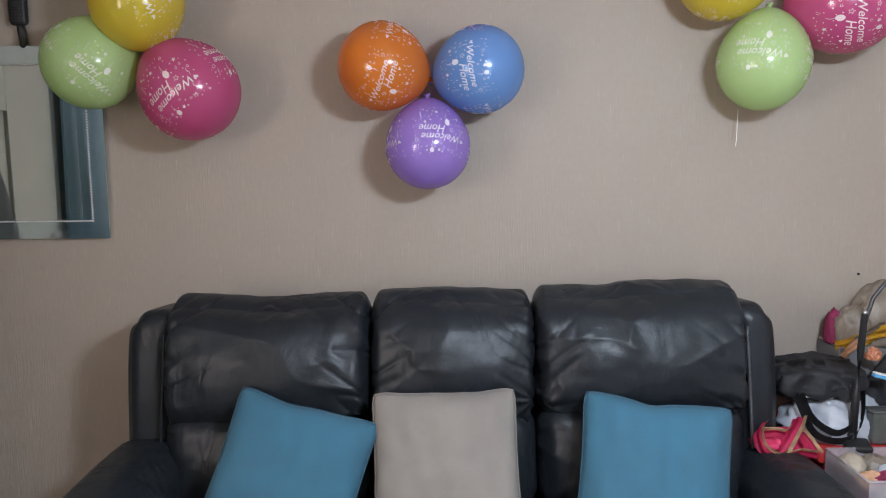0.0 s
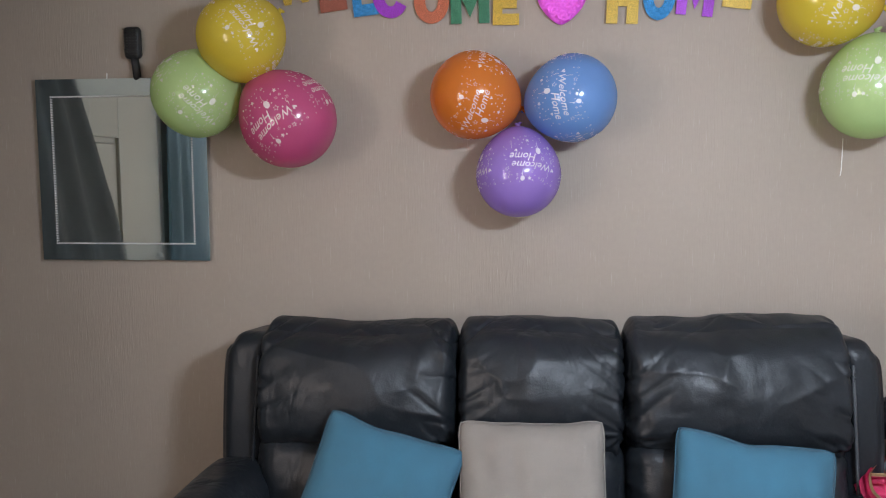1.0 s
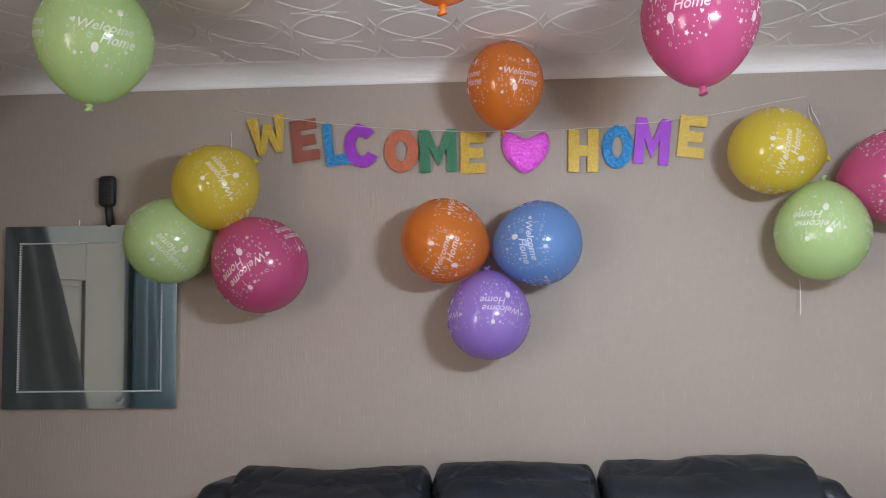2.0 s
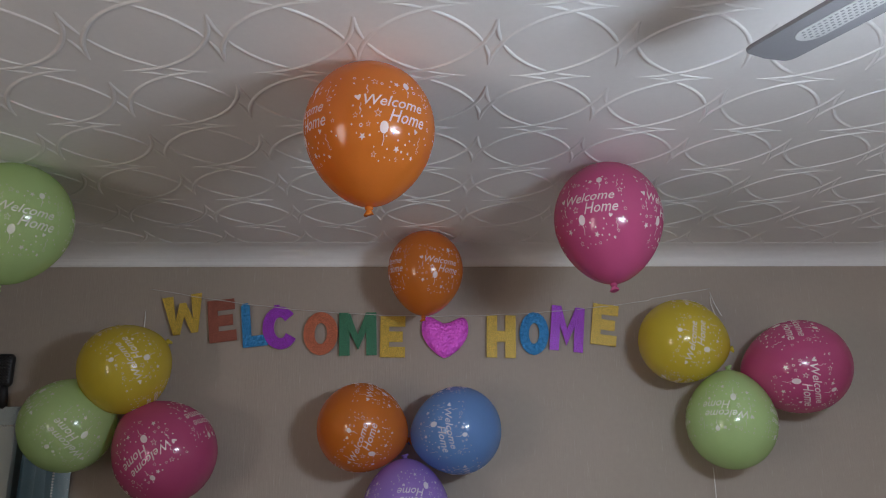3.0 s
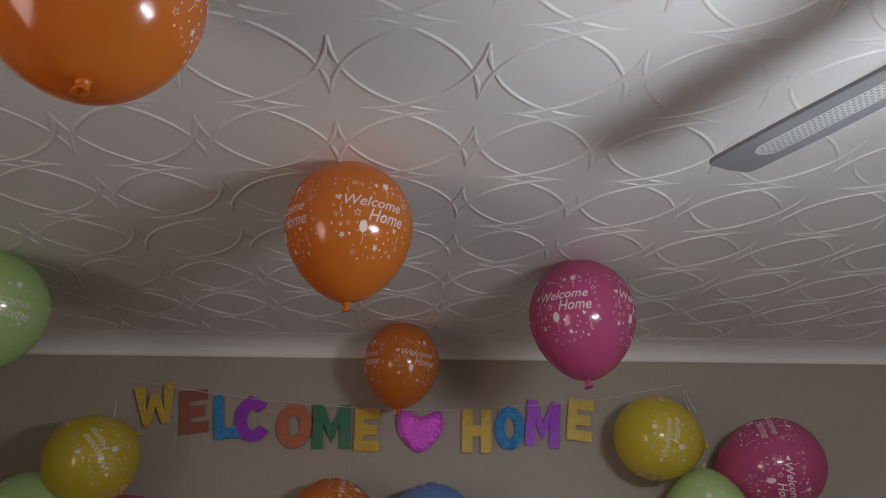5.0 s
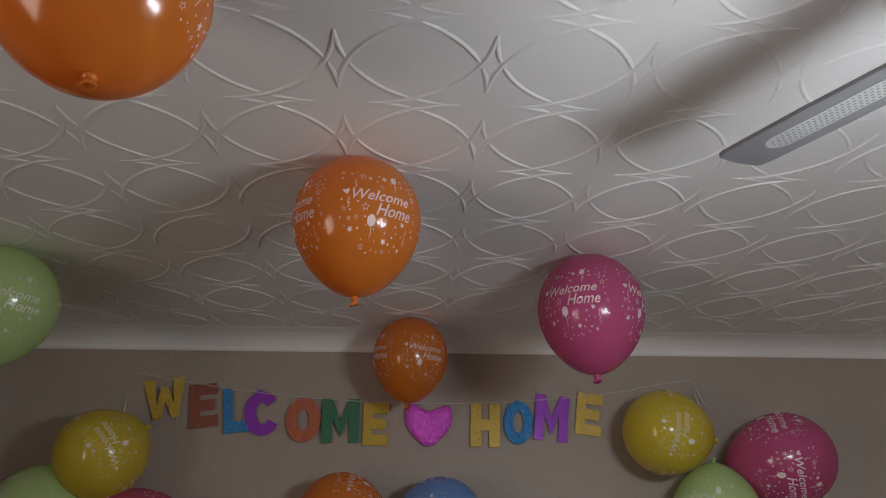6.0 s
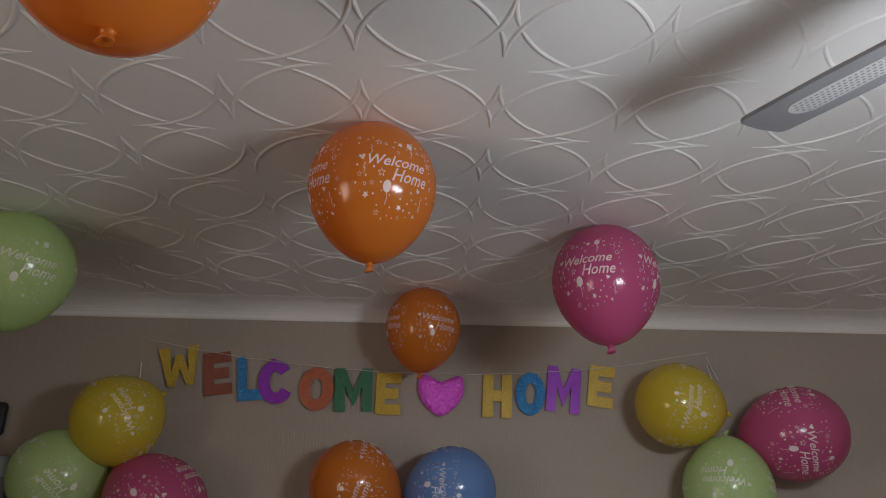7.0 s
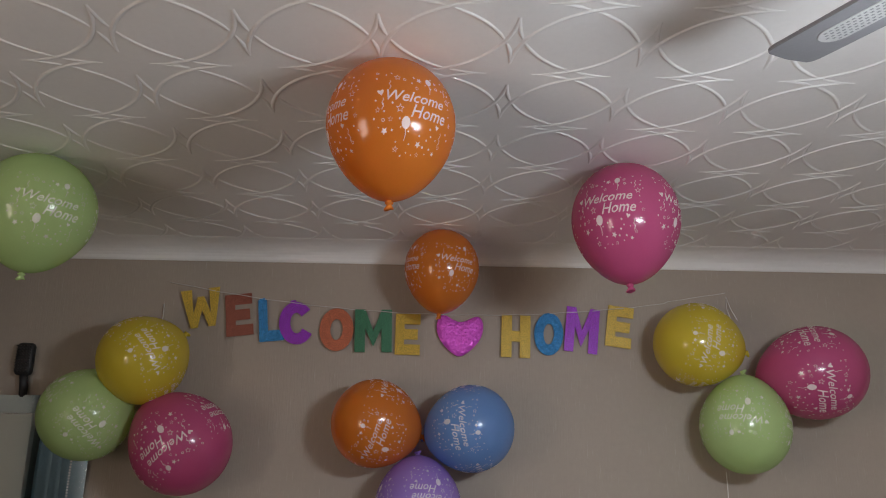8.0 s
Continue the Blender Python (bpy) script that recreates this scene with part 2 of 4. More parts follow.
def add_tube(bm, points, radius, sides=6, closed=False, taper=None):
    """A round tube along points; taper(s) scales its radius at s in 0..1."""
    pts = [Vector(p) for p in points]
    n = len(pts)
    rings = []
    up = Vector((0, 0, 1))
    for i, p in enumerate(pts):
        a = pts[(i - 1) % n] if closed or i else p
        b = pts[(i + 1) % n] if closed or i < n - 1 else p
        d = (b - a).normalized()
        side = d.cross(up)
        if side.length < 0.05:
            side = d.cross(Vector((1, 0, 0)))
        side.normalize()
        top = side.cross(d).normalized()
        r = radius * (taper(i / (n - 1)) if taper else 1)
        rings.append([bm.verts.new(p + r * (math.cos(t) * side + math.sin(t) * top)) for t in (2 * math.pi * k / sides for k in range(sides))])
    for i in range(n if closed else n - 1):
        a, b = rings[i], rings[(i + 1) % n]
        for k in range(sides):
            bm.faces.new((a[k], a[(k + 1) % sides], b[(k + 1) % sides], b[k]))
    if not closed:
        bm.faces.new(rings[0][::-1])
        bm.faces.new(rings[-1])
    return bm


def tube(points, radius, sides=6, closed=False, taper=None):
    return add_tube(bmesh.new(), points, radius, sides, closed, taper)


def lathe(profile, sides=24):
    """A turned shape about z from (radius, height) pairs."""
    bm = bmesh.new()
    rings = []
    for r, z in profile:
        if r < 1e-5:
            rings.append([bm.verts.new((0, 0, z))])
        else:
            rings.append([bm.verts.new((r * math.cos(t), r * math.sin(t), z)) for t in (2 * math.pi * k / sides for k in range(sides))])
    for a, b in zip(rings, rings[1:]):
        for k in range(sides):
            q = [a[k % len(a)], a[(k + 1) % len(a)], b[(k + 1) % len(b)], b[k % len(b)]]
            q = list(dict.fromkeys(q))
            if len(q) > 2:
                bm.faces.new(q)
    return bm


def soft_box(half, r, cuts=16, puff=(0, 0, 0), shape=None):
    """A rounded, stuffed box about the origin, r one radius or one for each axis. puff bulges each pair of sides; shape(v, n) moves a point further."""
    half = Vector(half)
    radii = r if isinstance(r, tuple) else (r, r, r)
    bm = bmesh.new()
    bmesh.ops.create_cube(bm, size=2.0)
    bmesh.ops.subdivide_edges(bm, edges=bm.edges[:], cuts=cuts, use_grid_fill=True)
    for v in bm.verts:
        u = v.co.copy()
        p = Vector((u.x * half.x, u.y * half.y, u.z * half.z))
        q = Vector([max(-(h - e), min(h - e, c)) for c, h, e in zip(p, half, radii)])
        n = Vector([d / e for d, e in zip(p - q, radii)]).normalized()
        p = q + Vector([d * e for d, e in zip(n, radii)])
        for k in range(3):
            i, j = (k + 1) % 3, (k + 2) % 3
            p[k] += puff[k] * (1 if u[k] > 0 else -1) * abs(u[k]) ** 3 * (1 - u[i] ** 2) * (1 - u[j] ** 2)
        if shape:
            p = shape(p, n, u)
        v.co = p
    return bm


def lump(size, seed, rough=0.35, freq=2.2, detail=4, flat=0.35):
    """A crumpled heap of cloth or a soft bag, resting on z = 0."""
    bm = bmesh.new()
    bmesh.ops.create_icosphere(bm, subdivisions=detail, radius=1.0)
    off = Vector((seed * 7.3, seed * 3.1, seed * 1.7))
    for v in bm.verts:
        d = v.co.normalized()
        skew = Vector((d.x + 0.5 * d.z, d.y, 0.35 * d.z - 0.3 * d.x)) * freq
        ridge = 1 - abs(noise.noise(skew + off)) * 2
        more = 1 - abs(noise.noise(skew * 2.1 + off * 2)) * 2
        s = 1 + rough * (0.55 * ridge + 0.3 * more - 0.4)
        z = d.z * s
        v.co = Vector((d.x * s * size[0] / 2, d.y * s * size[1] / 2, (max(z, -flat) + flat) * size[2] / (1 + flat)))
    return bm


def strip(points, width, side, wave=0.0, waves=1.5, thick=0.0016, seed=0.0, across=10):
    """A band of cloth or webbing laid along points; side is the direction of its width, wave the depth of its lengthwise folds."""
    pts = [Vector(p) for p in points]
    line = []
    for i in range(len(pts) - 1):
        a, b, c, d = pts[max(0, i - 1)], pts[i], pts[i + 1], pts[min(len(pts) - 1, i + 2)]
        for k in range(8):
            u = k / 8
            line.append(0.5 * (2 * b + (c - a) * u + (2 * a - 5 * b + 4 * c - d) * u * u + (3 * b - a - 3 * c + d) * u ** 3))
    line.append(pts[-1])
    side = Vector(side).normalized()
    bm, rows = bmesh.new(), []
    for i, p in enumerate(line):
        d = (line[min(i + 1, len(line) - 1)] - line[max(i - 1, 0)]).normalized()
        n = d.cross(side).normalized()
        across_dir = n.cross(d).normalized()
        s = i / (len(line) - 1)
        w = width * (1 + 0.16 * noise.noise((s * 3, seed, 1.0))) if wave else width
        row = []
        for k in range(across + 1):
            u = k / across - 0.5
            lift = wave * math.sin(2 * math.pi * waves * u + 2.2 * noise.noise((s * 2.5, seed, 4.0)) + seed)
            row.append(bm.verts.new(p + across_dir * (u * w) + n * lift))
        rows.append(row)
    for a, b in zip(rows, rows[1:]):
        for k in range(across):
            bm.faces.new((a[k], a[k + 1], b[k + 1], b[k]))
    bmesh.ops.solidify(bm, geom=bm.faces[:], thickness=thick)
    return bm


def text_shape(body, shear=0.0, extrude=0.0, bold=0.0, res=3):
    """Vertices and faces of a word in the built-in font, one unit high, centred."""
    cu = bpy.data.curves.new("word", "FONT")
    cu.body, cu.shear, cu.extrude, cu.offset, cu.resolution_u = body, shear, extrude, bold, res
    cu.align_x = "CENTER"
    ob = new("word", cu)
    me = bpy.data.meshes.new_from_object(ob.evaluated_get(bpy.context.evaluated_depsgraph_get()))
    verts = [v.co.copy() for v in me.vertices]
    faces = [tuple(p.vertices) for p in me.polygons]
    bpy.data.objects.remove(ob)
    bpy.data.curves.remove(cu)
    bpy.data.meshes.remove(me)
    return verts, faces


# ---- the room ----
X0, X1, Y0, Y1, H = -1.78, 2.45, -3.60, 0.0, 2.294
T = 0.12


def structure(name, bm, material, label, smooth=False):
    ob = finish(name, bm, material, smooth=smooth)
    return tagged(ob, label, name.split("_")[0], kind="structure")


structure("floor", box((X0 - T, Y0 - T, -0.1), (X1 + T, Y1 + T, 0.0)), CARPET, "brown-grey carpeted living room floor")
structure("wall_north", box((X0 - T, Y1, 0), (X1 + T, Y1 + T, H + 0.1)), WALL, "taupe wallpapered wall with a fine upright fibre")
structure("wall_east", box((X1, Y0, 0), (X1 + T, Y1, H + 0.1)), WALL, "taupe wallpapered side wall")
structure("wall_south", box((X0 - T, Y0 - T, 0), (X1 + T, Y0, H + 0.1)), WALL, "taupe wallpapered wall")
WIN = (-3.33, -2.43, 0.75, 1.95)
west = bmesh.new()
add_box(west, (X0 - T, Y0, 0), (X0, WIN[0], H + 0.1))
add_box(west, (X0 - T, WIN[1], 0), (X0, Y1, H + 0.1))
add_box(west, (X0 - T, WIN[0], 0), (X0, WIN[1], WIN[2]))
add_box(west, (X0 - T, WIN[0], WIN[3]), (X0, WIN[1], H + 0.1))
structure("wall_west", west, WALL, "taupe wallpapered wall with a door and a window")


def ceiling():
    """A painted slab with a raised pattern: quarter arcs that cross in slim four-pointed stars."""
    bm = bmesh.new()
    add_box(bm, (X0 - T, Y0 - T, H), (X1 + T, Y1 + T, H + 0.12))
    px, py, reach = 0.246, 0.2375, 0.080
    rx, ry = px / 2 + reach, py / 2 + reach
    steps = 16
    for i in range(-8, 11):
        for j in range(-10, 7):
            vx, vy = 0.077 + px * i + 0.022 * py * j, -1.326 + py * j
            if not (X0 + 0.1 < vx < X1 - 0.1 and Y0 + 0.1 < vy < Y1 - 0.08):
                continue
            for sx in (-1, 1):
                for sy in (-1, 1):
                    c = (vx + sx * rx, vy - sy * reach)
                    cut = sx * sy > 0
                    spans = [(0.02, 0.37), (0.45, 1.13), (1.21, 1.55)] if cut else [(0.02, 1.55)]
                    for a0, a1 in spans:
                        n = max(4, int(steps * (a1 - a0) / 1.5))
                        rows = []
                        for k in range(n + 1):
                            a = a0 + (a1 - a0) * k / n
                            x, y = c[0] - sx * rx * math.cos(a), c[1] + sy * ry * math.sin(a)
                            if y > Y1 - 0.07:
                                break
                            nx, ny = -sx * math.cos(a), sy * math.sin(a)
                            end = min(1.0, (a + 0.14) / 0.28, (1.6 - a) / 0.28)
                            if cut:
                                end = min(end, 0.45 + 9 * (a - a0), 0.45 + 9 * (a1 - a))
                            w, h = 0.0050 * (0.35 + 0.65 * end), 0.0030 * (0.3 + 0.7 * end)
                            rows.append([bm.verts.new((x + nx * d * w, y + ny * d * w, H + 0.0005 - z * h)) for d, z in ((-1, 0), (-0.55, 0.8), (0, 1.0), (0.55, 0.8), (1, 0))])
                        for p, q in zip(rows, rows[1:]):
                            for k in range(4):
                                bm.faces.new((p[k], p[k + 1], q[k + 1], q[k]))
    me = bpy.data.meshes.new("ceiling")
    bmesh.ops.recalc_face_normals(bm, faces=bm.faces[:])
    for f in bm.faces:
        f.smooth = len(f.verts) == 4 and f.calc_area() < 0.01
    bm.to_mesh(me)
    bm.free()
    me.materials.append(CEIL)
    return tagged(new("ceiling", me), "white painted ceiling with an embossed pattern of crossing arcs", "ceiling", kind="structure")


ceiling()


def coving():
    bm = bmesh.new()
    rings = []
    profile = [(0.0, -0.059), (0.003, -0.059), (0.006, -0.053)] + [(0.006 + 0.078 * (1 - math.cos(a)), -0.053 + 0.0505 * math.sin(a)) for a in [math.pi / 2 * k / 8 for k in range(1, 9)]] + [(0.092, -0.0015), (0.096, 0.001)]
    for d, z in profile:
        rings.append([bm.verts.new((x, y, H + z)) for x, y in ((X0 + d, Y0 + d), (X1 - d, Y0 + d), (X1 - d, Y1 - d), (X0 + d, Y1 - d))])
    for a, b in zip(rings, rings[1:]):
        for k in range(4):
            bm.faces.new((a[k], a[(k + 1) % 4], b[(k + 1) % 4], b[k]))
    ob = finish("coving", bm, COVE, smooth=False)
    return tagged(ob, "plain white concave coving between wall and ceiling", "coving", kind="structure")


coving()
DY0 = -1.61
skirt = bmesh.new()
add_box(skirt, (X0, Y1 - 0.018, 0), (X1, Y1 - 0.001, 0.12), 0.004)
add_box(skirt, (X0 + 0.001, Y0, 0), (X0 + 0.018, DY0 - 0.0, 0.12), 0.004)
add_box(skirt, (X1 - 0.018, Y0, 0), (X1 - 0.001, Y1 - 0.02, 0.12), 0.004)
structure("baseboard", skirt, SKIRT, "white gloss baseboard along the walls")

# window in the west wall
win = tagged(new("window_1"), "white framed window with two clear panes", "window", kind="structure")
FX0, FX1 = X0 - 0.10, X0 - 0.04
for lo, hi in (((FX0, WIN[0], WIN[2]), (FX1, WIN[0] + 0.05, WIN[3])), ((FX0, WIN[1] - 0.05, WIN[2]), (FX1, WIN[1], WIN[3])),
               ((FX0, WIN[0] + 0.05, WIN[2]), (FX1, WIN[1] - 0.05, WIN[2] + 0.05)), ((FX0, WIN[0] + 0.05, WIN[3] - 0.05), (FX1, WIN[1] - 0.05, WIN[3])),
               ((FX0 + 0.002, -2.91, WIN[2] + 0.05), (FX1 - 0.002, -2.85, WIN[3] - 0.05))):
    part("window_frame", box(lo, hi, 0.006), SKIRT, win, smooth=False)
for a, b in ((WIN[0] + 0.05, -2.91), (-2.85, WIN[1] - 0.05)):
    pane = part("pane", box((X0 - 0.074, a, WIN[2] + 0.05), (X0 - 0.068, b, WIN[3] - 0.05)), PANE, win, smooth=False)
    pane.visible_shadow = False
part("window_sill", box((X0 - 0.04, WIN[0] - 0.05, WIN[2] - 0.03), (X0 + 0.10, WIN[1] + 0.05, WIN[2] - 0.002), 0.006), SKIRT, win, smooth=False)

# door in the west wall, seen in the mirror
door = tagged(new("door_1"), "closed white panelled interior door", "door", kind="structure")
DY, DX = -1.53, X0 + 0.002
leaf = bmesh.new()
add_box(leaf, (DX, DY + 0.10, 0.10), (DX + 0.022, DY + 0.66, 1.90))
for a, b in ((0.0, 0.40), (0.65, 0.76)):
    add_box(leaf, (DX, DY + a, 0.01), (DX + 0.04, DY + b, 1.98), 0.003)
for a, b in ((0.01, 0.22), (0.80, 0.95), (1.64, 1.98)):
    for c, d in ((0.40, 0.65),):
        add_box(leaf, (DX, DY + c, a), (DX + 0.039, DY + d, b), 0.003)
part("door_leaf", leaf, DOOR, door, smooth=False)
for a, b in ((0.22, 0.80), (0.95, 1.64)):
    for c, d in ((0.40, 0.65),):
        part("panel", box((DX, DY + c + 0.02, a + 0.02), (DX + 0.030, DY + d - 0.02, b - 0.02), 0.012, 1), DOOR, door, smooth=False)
for lo, hi in (((DX, DY - 0.07, 0), (DX + 0.03, DY - 0.005, 2.06)), ((DX, DY + 0.765, 0), (DX + 0.03, DY + 0.83, 2.06)), ((DX, DY - 0.005, 1.99), (DX + 0.03, DY + 0.765, 2.06))):
    part("door_frame", box(lo, hi, 0.005), SKIRT, door, smooth=False)
part("door_handle", tube([(DX + 0.04, DY + 0.06, 1.02), (DX + 0.09, DY + 0.06, 1.02), (DX + 0.09, DY + 0.16, 1.02)], 0.009, 8), CHROME, door, "brushed metal lever handle")


def curtain(ya, yb, z0, z1, xx, material, label, waves, slant=0.0, amp=0.03):
    """A drape along the west wall from ya to yb; its ya edge swings out by slant towards the hem."""
    bm = bmesh.new()
    nx, nz = 70, 30
    grid = []
    for k in range(nz + 1):
        s = k / nz
        z = z1 + (z0 - z1) * s
        edge = ya - slant * min(1.0, s / 0.6) ** 0.75
        row = []
        for i in range(nx + 1):
            u = i / nx
            y = edge + (yb - edge) * u
            row.append(bm.verts.new((xx + amp * math.sin(u * waves * 2 * math.pi + 0.5 * math.sin(3 * s)) * (0.6 + 0.4 * s) + 0.012 * noise.noise((y * 6, z * 2, 1.0)), y, z)))
        grid.append(row)
    for a, b in zip(grid, grid[1:]):
        for i in range(nx):
            bm.faces.new((a[i], a[i + 1], b[i + 1], b[i]))
    bmesh.ops.solidify(bm, geom=bm.faces[:], thickness=0.003)
    t = thing("curtain", label, "curtain")
    part("drape", bm, material, t)
    part("curtain_rail", tube([(xx, ya - 0.03, z1 + 0.012), (xx, yb + 0.03, z1 + 0.012)], 0.010, 10), CHROME, t, "thin metal rail")
    return t


curtain(-0.485, -0.12, 0.03, 2.15, X0 + 0.08, DARKCLOTH, "dark charcoal cloth curtain pulled aside by the door", 4, 0.665, 0.020)
curtain(-2.44, -1.56, 0.03, 2.15, X0 + 0.085, SATIN, "teal satin curtain drawn back beside the window", 7)
curtain(-3.58, -3.32, 0.03, 2.15, X0 + 0.085, SATIN, "teal satin curtain drawn back beside the window", 3)

# ---- ceiling fan with its lamps ----


def ceiling_fan():
    t = thing("ceiling_fan", "grey ceiling fan with cane-inlaid blades and bare lit bulbs", "ceiling fan", m=Matrix.Translation(FAN))
    part("canopy", lathe([(0, 0), (0.075, 0), (0.075, -0.02), (0.03, -0.05), (0, -0.05)]), CHROME, t)
    part("motor", lathe([(0, -0.05), (0.09, -0.055), (0.125, -0.08), (0.13, -0.13), (0.11, -0.165), (0, -0.17)], 32), GREYPLASTIC, t, "grey motor housing")
    part("lamp_plate", lathe([(0, -0.17), (0.07, -0.172), (0.075, -0.20), (0.03, -0.26), (0, -0.262)], 28), CHROME, t)
    for b in BULBS:
        o = Vector(b) - FAN
        arm = part("lamp_arm", tube([(o.x * 0.3, o.y * 0.3, -0.235), (o.x * 0.8, o.y * 0.8, -0.27), (o.x, o.y, -0.31), (o.x, o.y, -0.345)], 0.008, 8), CHROME, t)
        # Added cup, out of view: cuts the bulb's light towards the ceiling.
        part("light_baffle", lathe([(0.016, 0.050), (0.034, 0.046), (0.050, 0.036), (0.057, 0.024), (0.054, 0.024), (0.047, 0.034), (0.032, 0.043), (0.016, 0.047)], 24), WHITE, arm, "added white cup that holds back the bulb's upward light", m=Matrix.Translation(o))
        part("socket", lathe([(0, 0), (0.016, 0), (0.018, -0.03), (0, -0.03)], 14), WHITE, arm, m=Matrix.Translation((o.x, o.y, -0.338)))
        g = part("bulb", lathe([(0, 0.045), (0.012, 0.043), (0.022, 0.025), (0.030, 0.0), (0.022, -0.022), (0, -0.031)], 16), BULBGLASS, arm, m=Matrix.Translation(o))
        g.visible_shadow = False
    first = math.atan2(0.485, -0.245)
    for k in range(5):
        m = Matrix.Rotation(first + 2 * math.pi * k / 5, 4, "Z") @ Matrix.Translation((0, 0, -0.158)) @ Matrix.Rotation(radians(-7), 4, "X")
        bm = bmesh.new()
        out = [(0.13, -0.035), (0.20, -0.050), (0.40, -0.054), (0.530, -0.053), (0.541, -0.050), (0.547, -0.042), (0.551, 0.0), (0.547, 0.042), (0.541, 0.050), (0.530, 0.053), (0.40, 0.054), (0.20, 0.050), (0.13, 0.035)]
        low = [bm.verts.new((a, b, -0.003)) for a, b in out]
        top = [bm.verts.new((a, b, 0.003)) for a, b in out]
        bm.faces.new(low[::-1])
        bm.faces.new(top)
        for i in range(len(out)):
            j = (i + 1) % len(out)
            bm.faces.new((low[i], low[j], top[j], top[i]))
        bmesh.ops.bevel(bm, geom=bm.edges[:], offset=0.0014, segments=2, affect="EDGES")
        blade = part("blade", bm, GREYPLASTIC, t, "grey fan blade", smooth=False, m=m)
        inlay = bmesh.new()
        ring = [(0.19, -0.021)] + [(0.466 + 0.025 * math.cos(q), 0.025 * math.sin(q)) for q in [-math.pi / 2 + math.pi * e / 12 for e in range(13)]] + [(0.19, 0.021)]
        lo = [inlay.verts.new((a, b, -0.0042)) for a, b in ring]
        hi = [inlay.verts.new((a, b, -0.0015)) for a, b in ring]
        inlay.faces.new(lo[::-1])
        for i in range(len(ring)):
            j = (i + 1) % len(ring)
            inlay.faces.new((lo[i], lo[j], hi[j], hi[i]))
        part("cane_inlay", inlay, CANE, blade, "pale cane inlay with small holes", smooth=False)
        holes = bmesh.new()
        for i in range(34):
            for q in range(5):
                x, yy = 0.198 + 0.0085 * i + (0.004 if q % 2 else 0), -0.017 + 0.0085 * q
                if x < 0.484 - 0.45 * abs(yy):
                    add_box(holes, (x, yy - 0.0014, -0.0047), (x + 0.0045, yy + 0.0014, -0.0039))
        tagged(part("cane_hole", holes, GREYPLASTIC, blade, smooth=False), kind="stuff")
        part("blade_bracket", box((0.09, -0.022, -0.004), (0.17, 0.022, 0.014), 0.004), CHROME, blade, smooth=False)
    return t


ceiling_fan()

# ---- balloons ----


def surf(lat, az, lift=0.0):
    """A point of a balloon of radius 1: lat and az in radians; narrower towards the neck."""
    s, c = math.sin(lat), math.cos(lat)
    if lat >= 0:
        p = Vector((c * math.sin(az), -c * math.cos(az), 0.97 * s))
    else:
        c *= 1 - 0.16 * s * s
        p = Vector((c * math.sin(az), -c * math.cos(az), 1.13 * s))
    return p * (1 + lift)


def balloon_body():
    bm = bmesh.new()
    rings = []
    for i in range(41):
        lat = math.pi / 2 - math.pi * i / 40
        if i == 0:
            rings.append([bm.verts.new(surf(lat, 0))])
        else:
            lat = max(lat, -math.pi / 2 + 0.055)
            rings.append([bm.verts.new(surf(lat, 2 * math.pi * k / 56)) for k in range(56)])
    for a, b in zip(rings, rings[1:]):
        for k in range(56):
            q = list(dict.fromkeys([a[k % len(a)], a[(k + 1) % len(a)], b[(k + 1) % len(b)], b[k % len(b)]]))
            if len(q) > 2:
                bm.faces.new(q)
    return bm


def balloon_knot():
    bm = lathe([(0.055, -1.10), (0.05, -1.135), (0.085, -1.15), (0.075, -1.175), (0.045, -1.185), (0.075, -1.21), (0.105, -1.25), (0.085, -1.258), (0, -1.22)], 14)
    for v in bm.verts:
        v.co.x, v.co.y = 0.8 * v.co.x, 0.8 * v.co.y
        if v.co.z < -1.19:
            v.co += Vector((0.02 * math.sin(9 * v.co.y), 0.02 * math.sin(7 * v.co.x + 1), 0.015 * math.sin(30 * v.co.x)))
    return bm


def star(n=5, inner=0.45):
    return [(math.sin(math.pi * k / n) * (1 if k % 2 == 0 else inner), math.cos(math.pi * k / n) * (1 if k % 2 == 0 else inner)) for k in range(2 * n)]


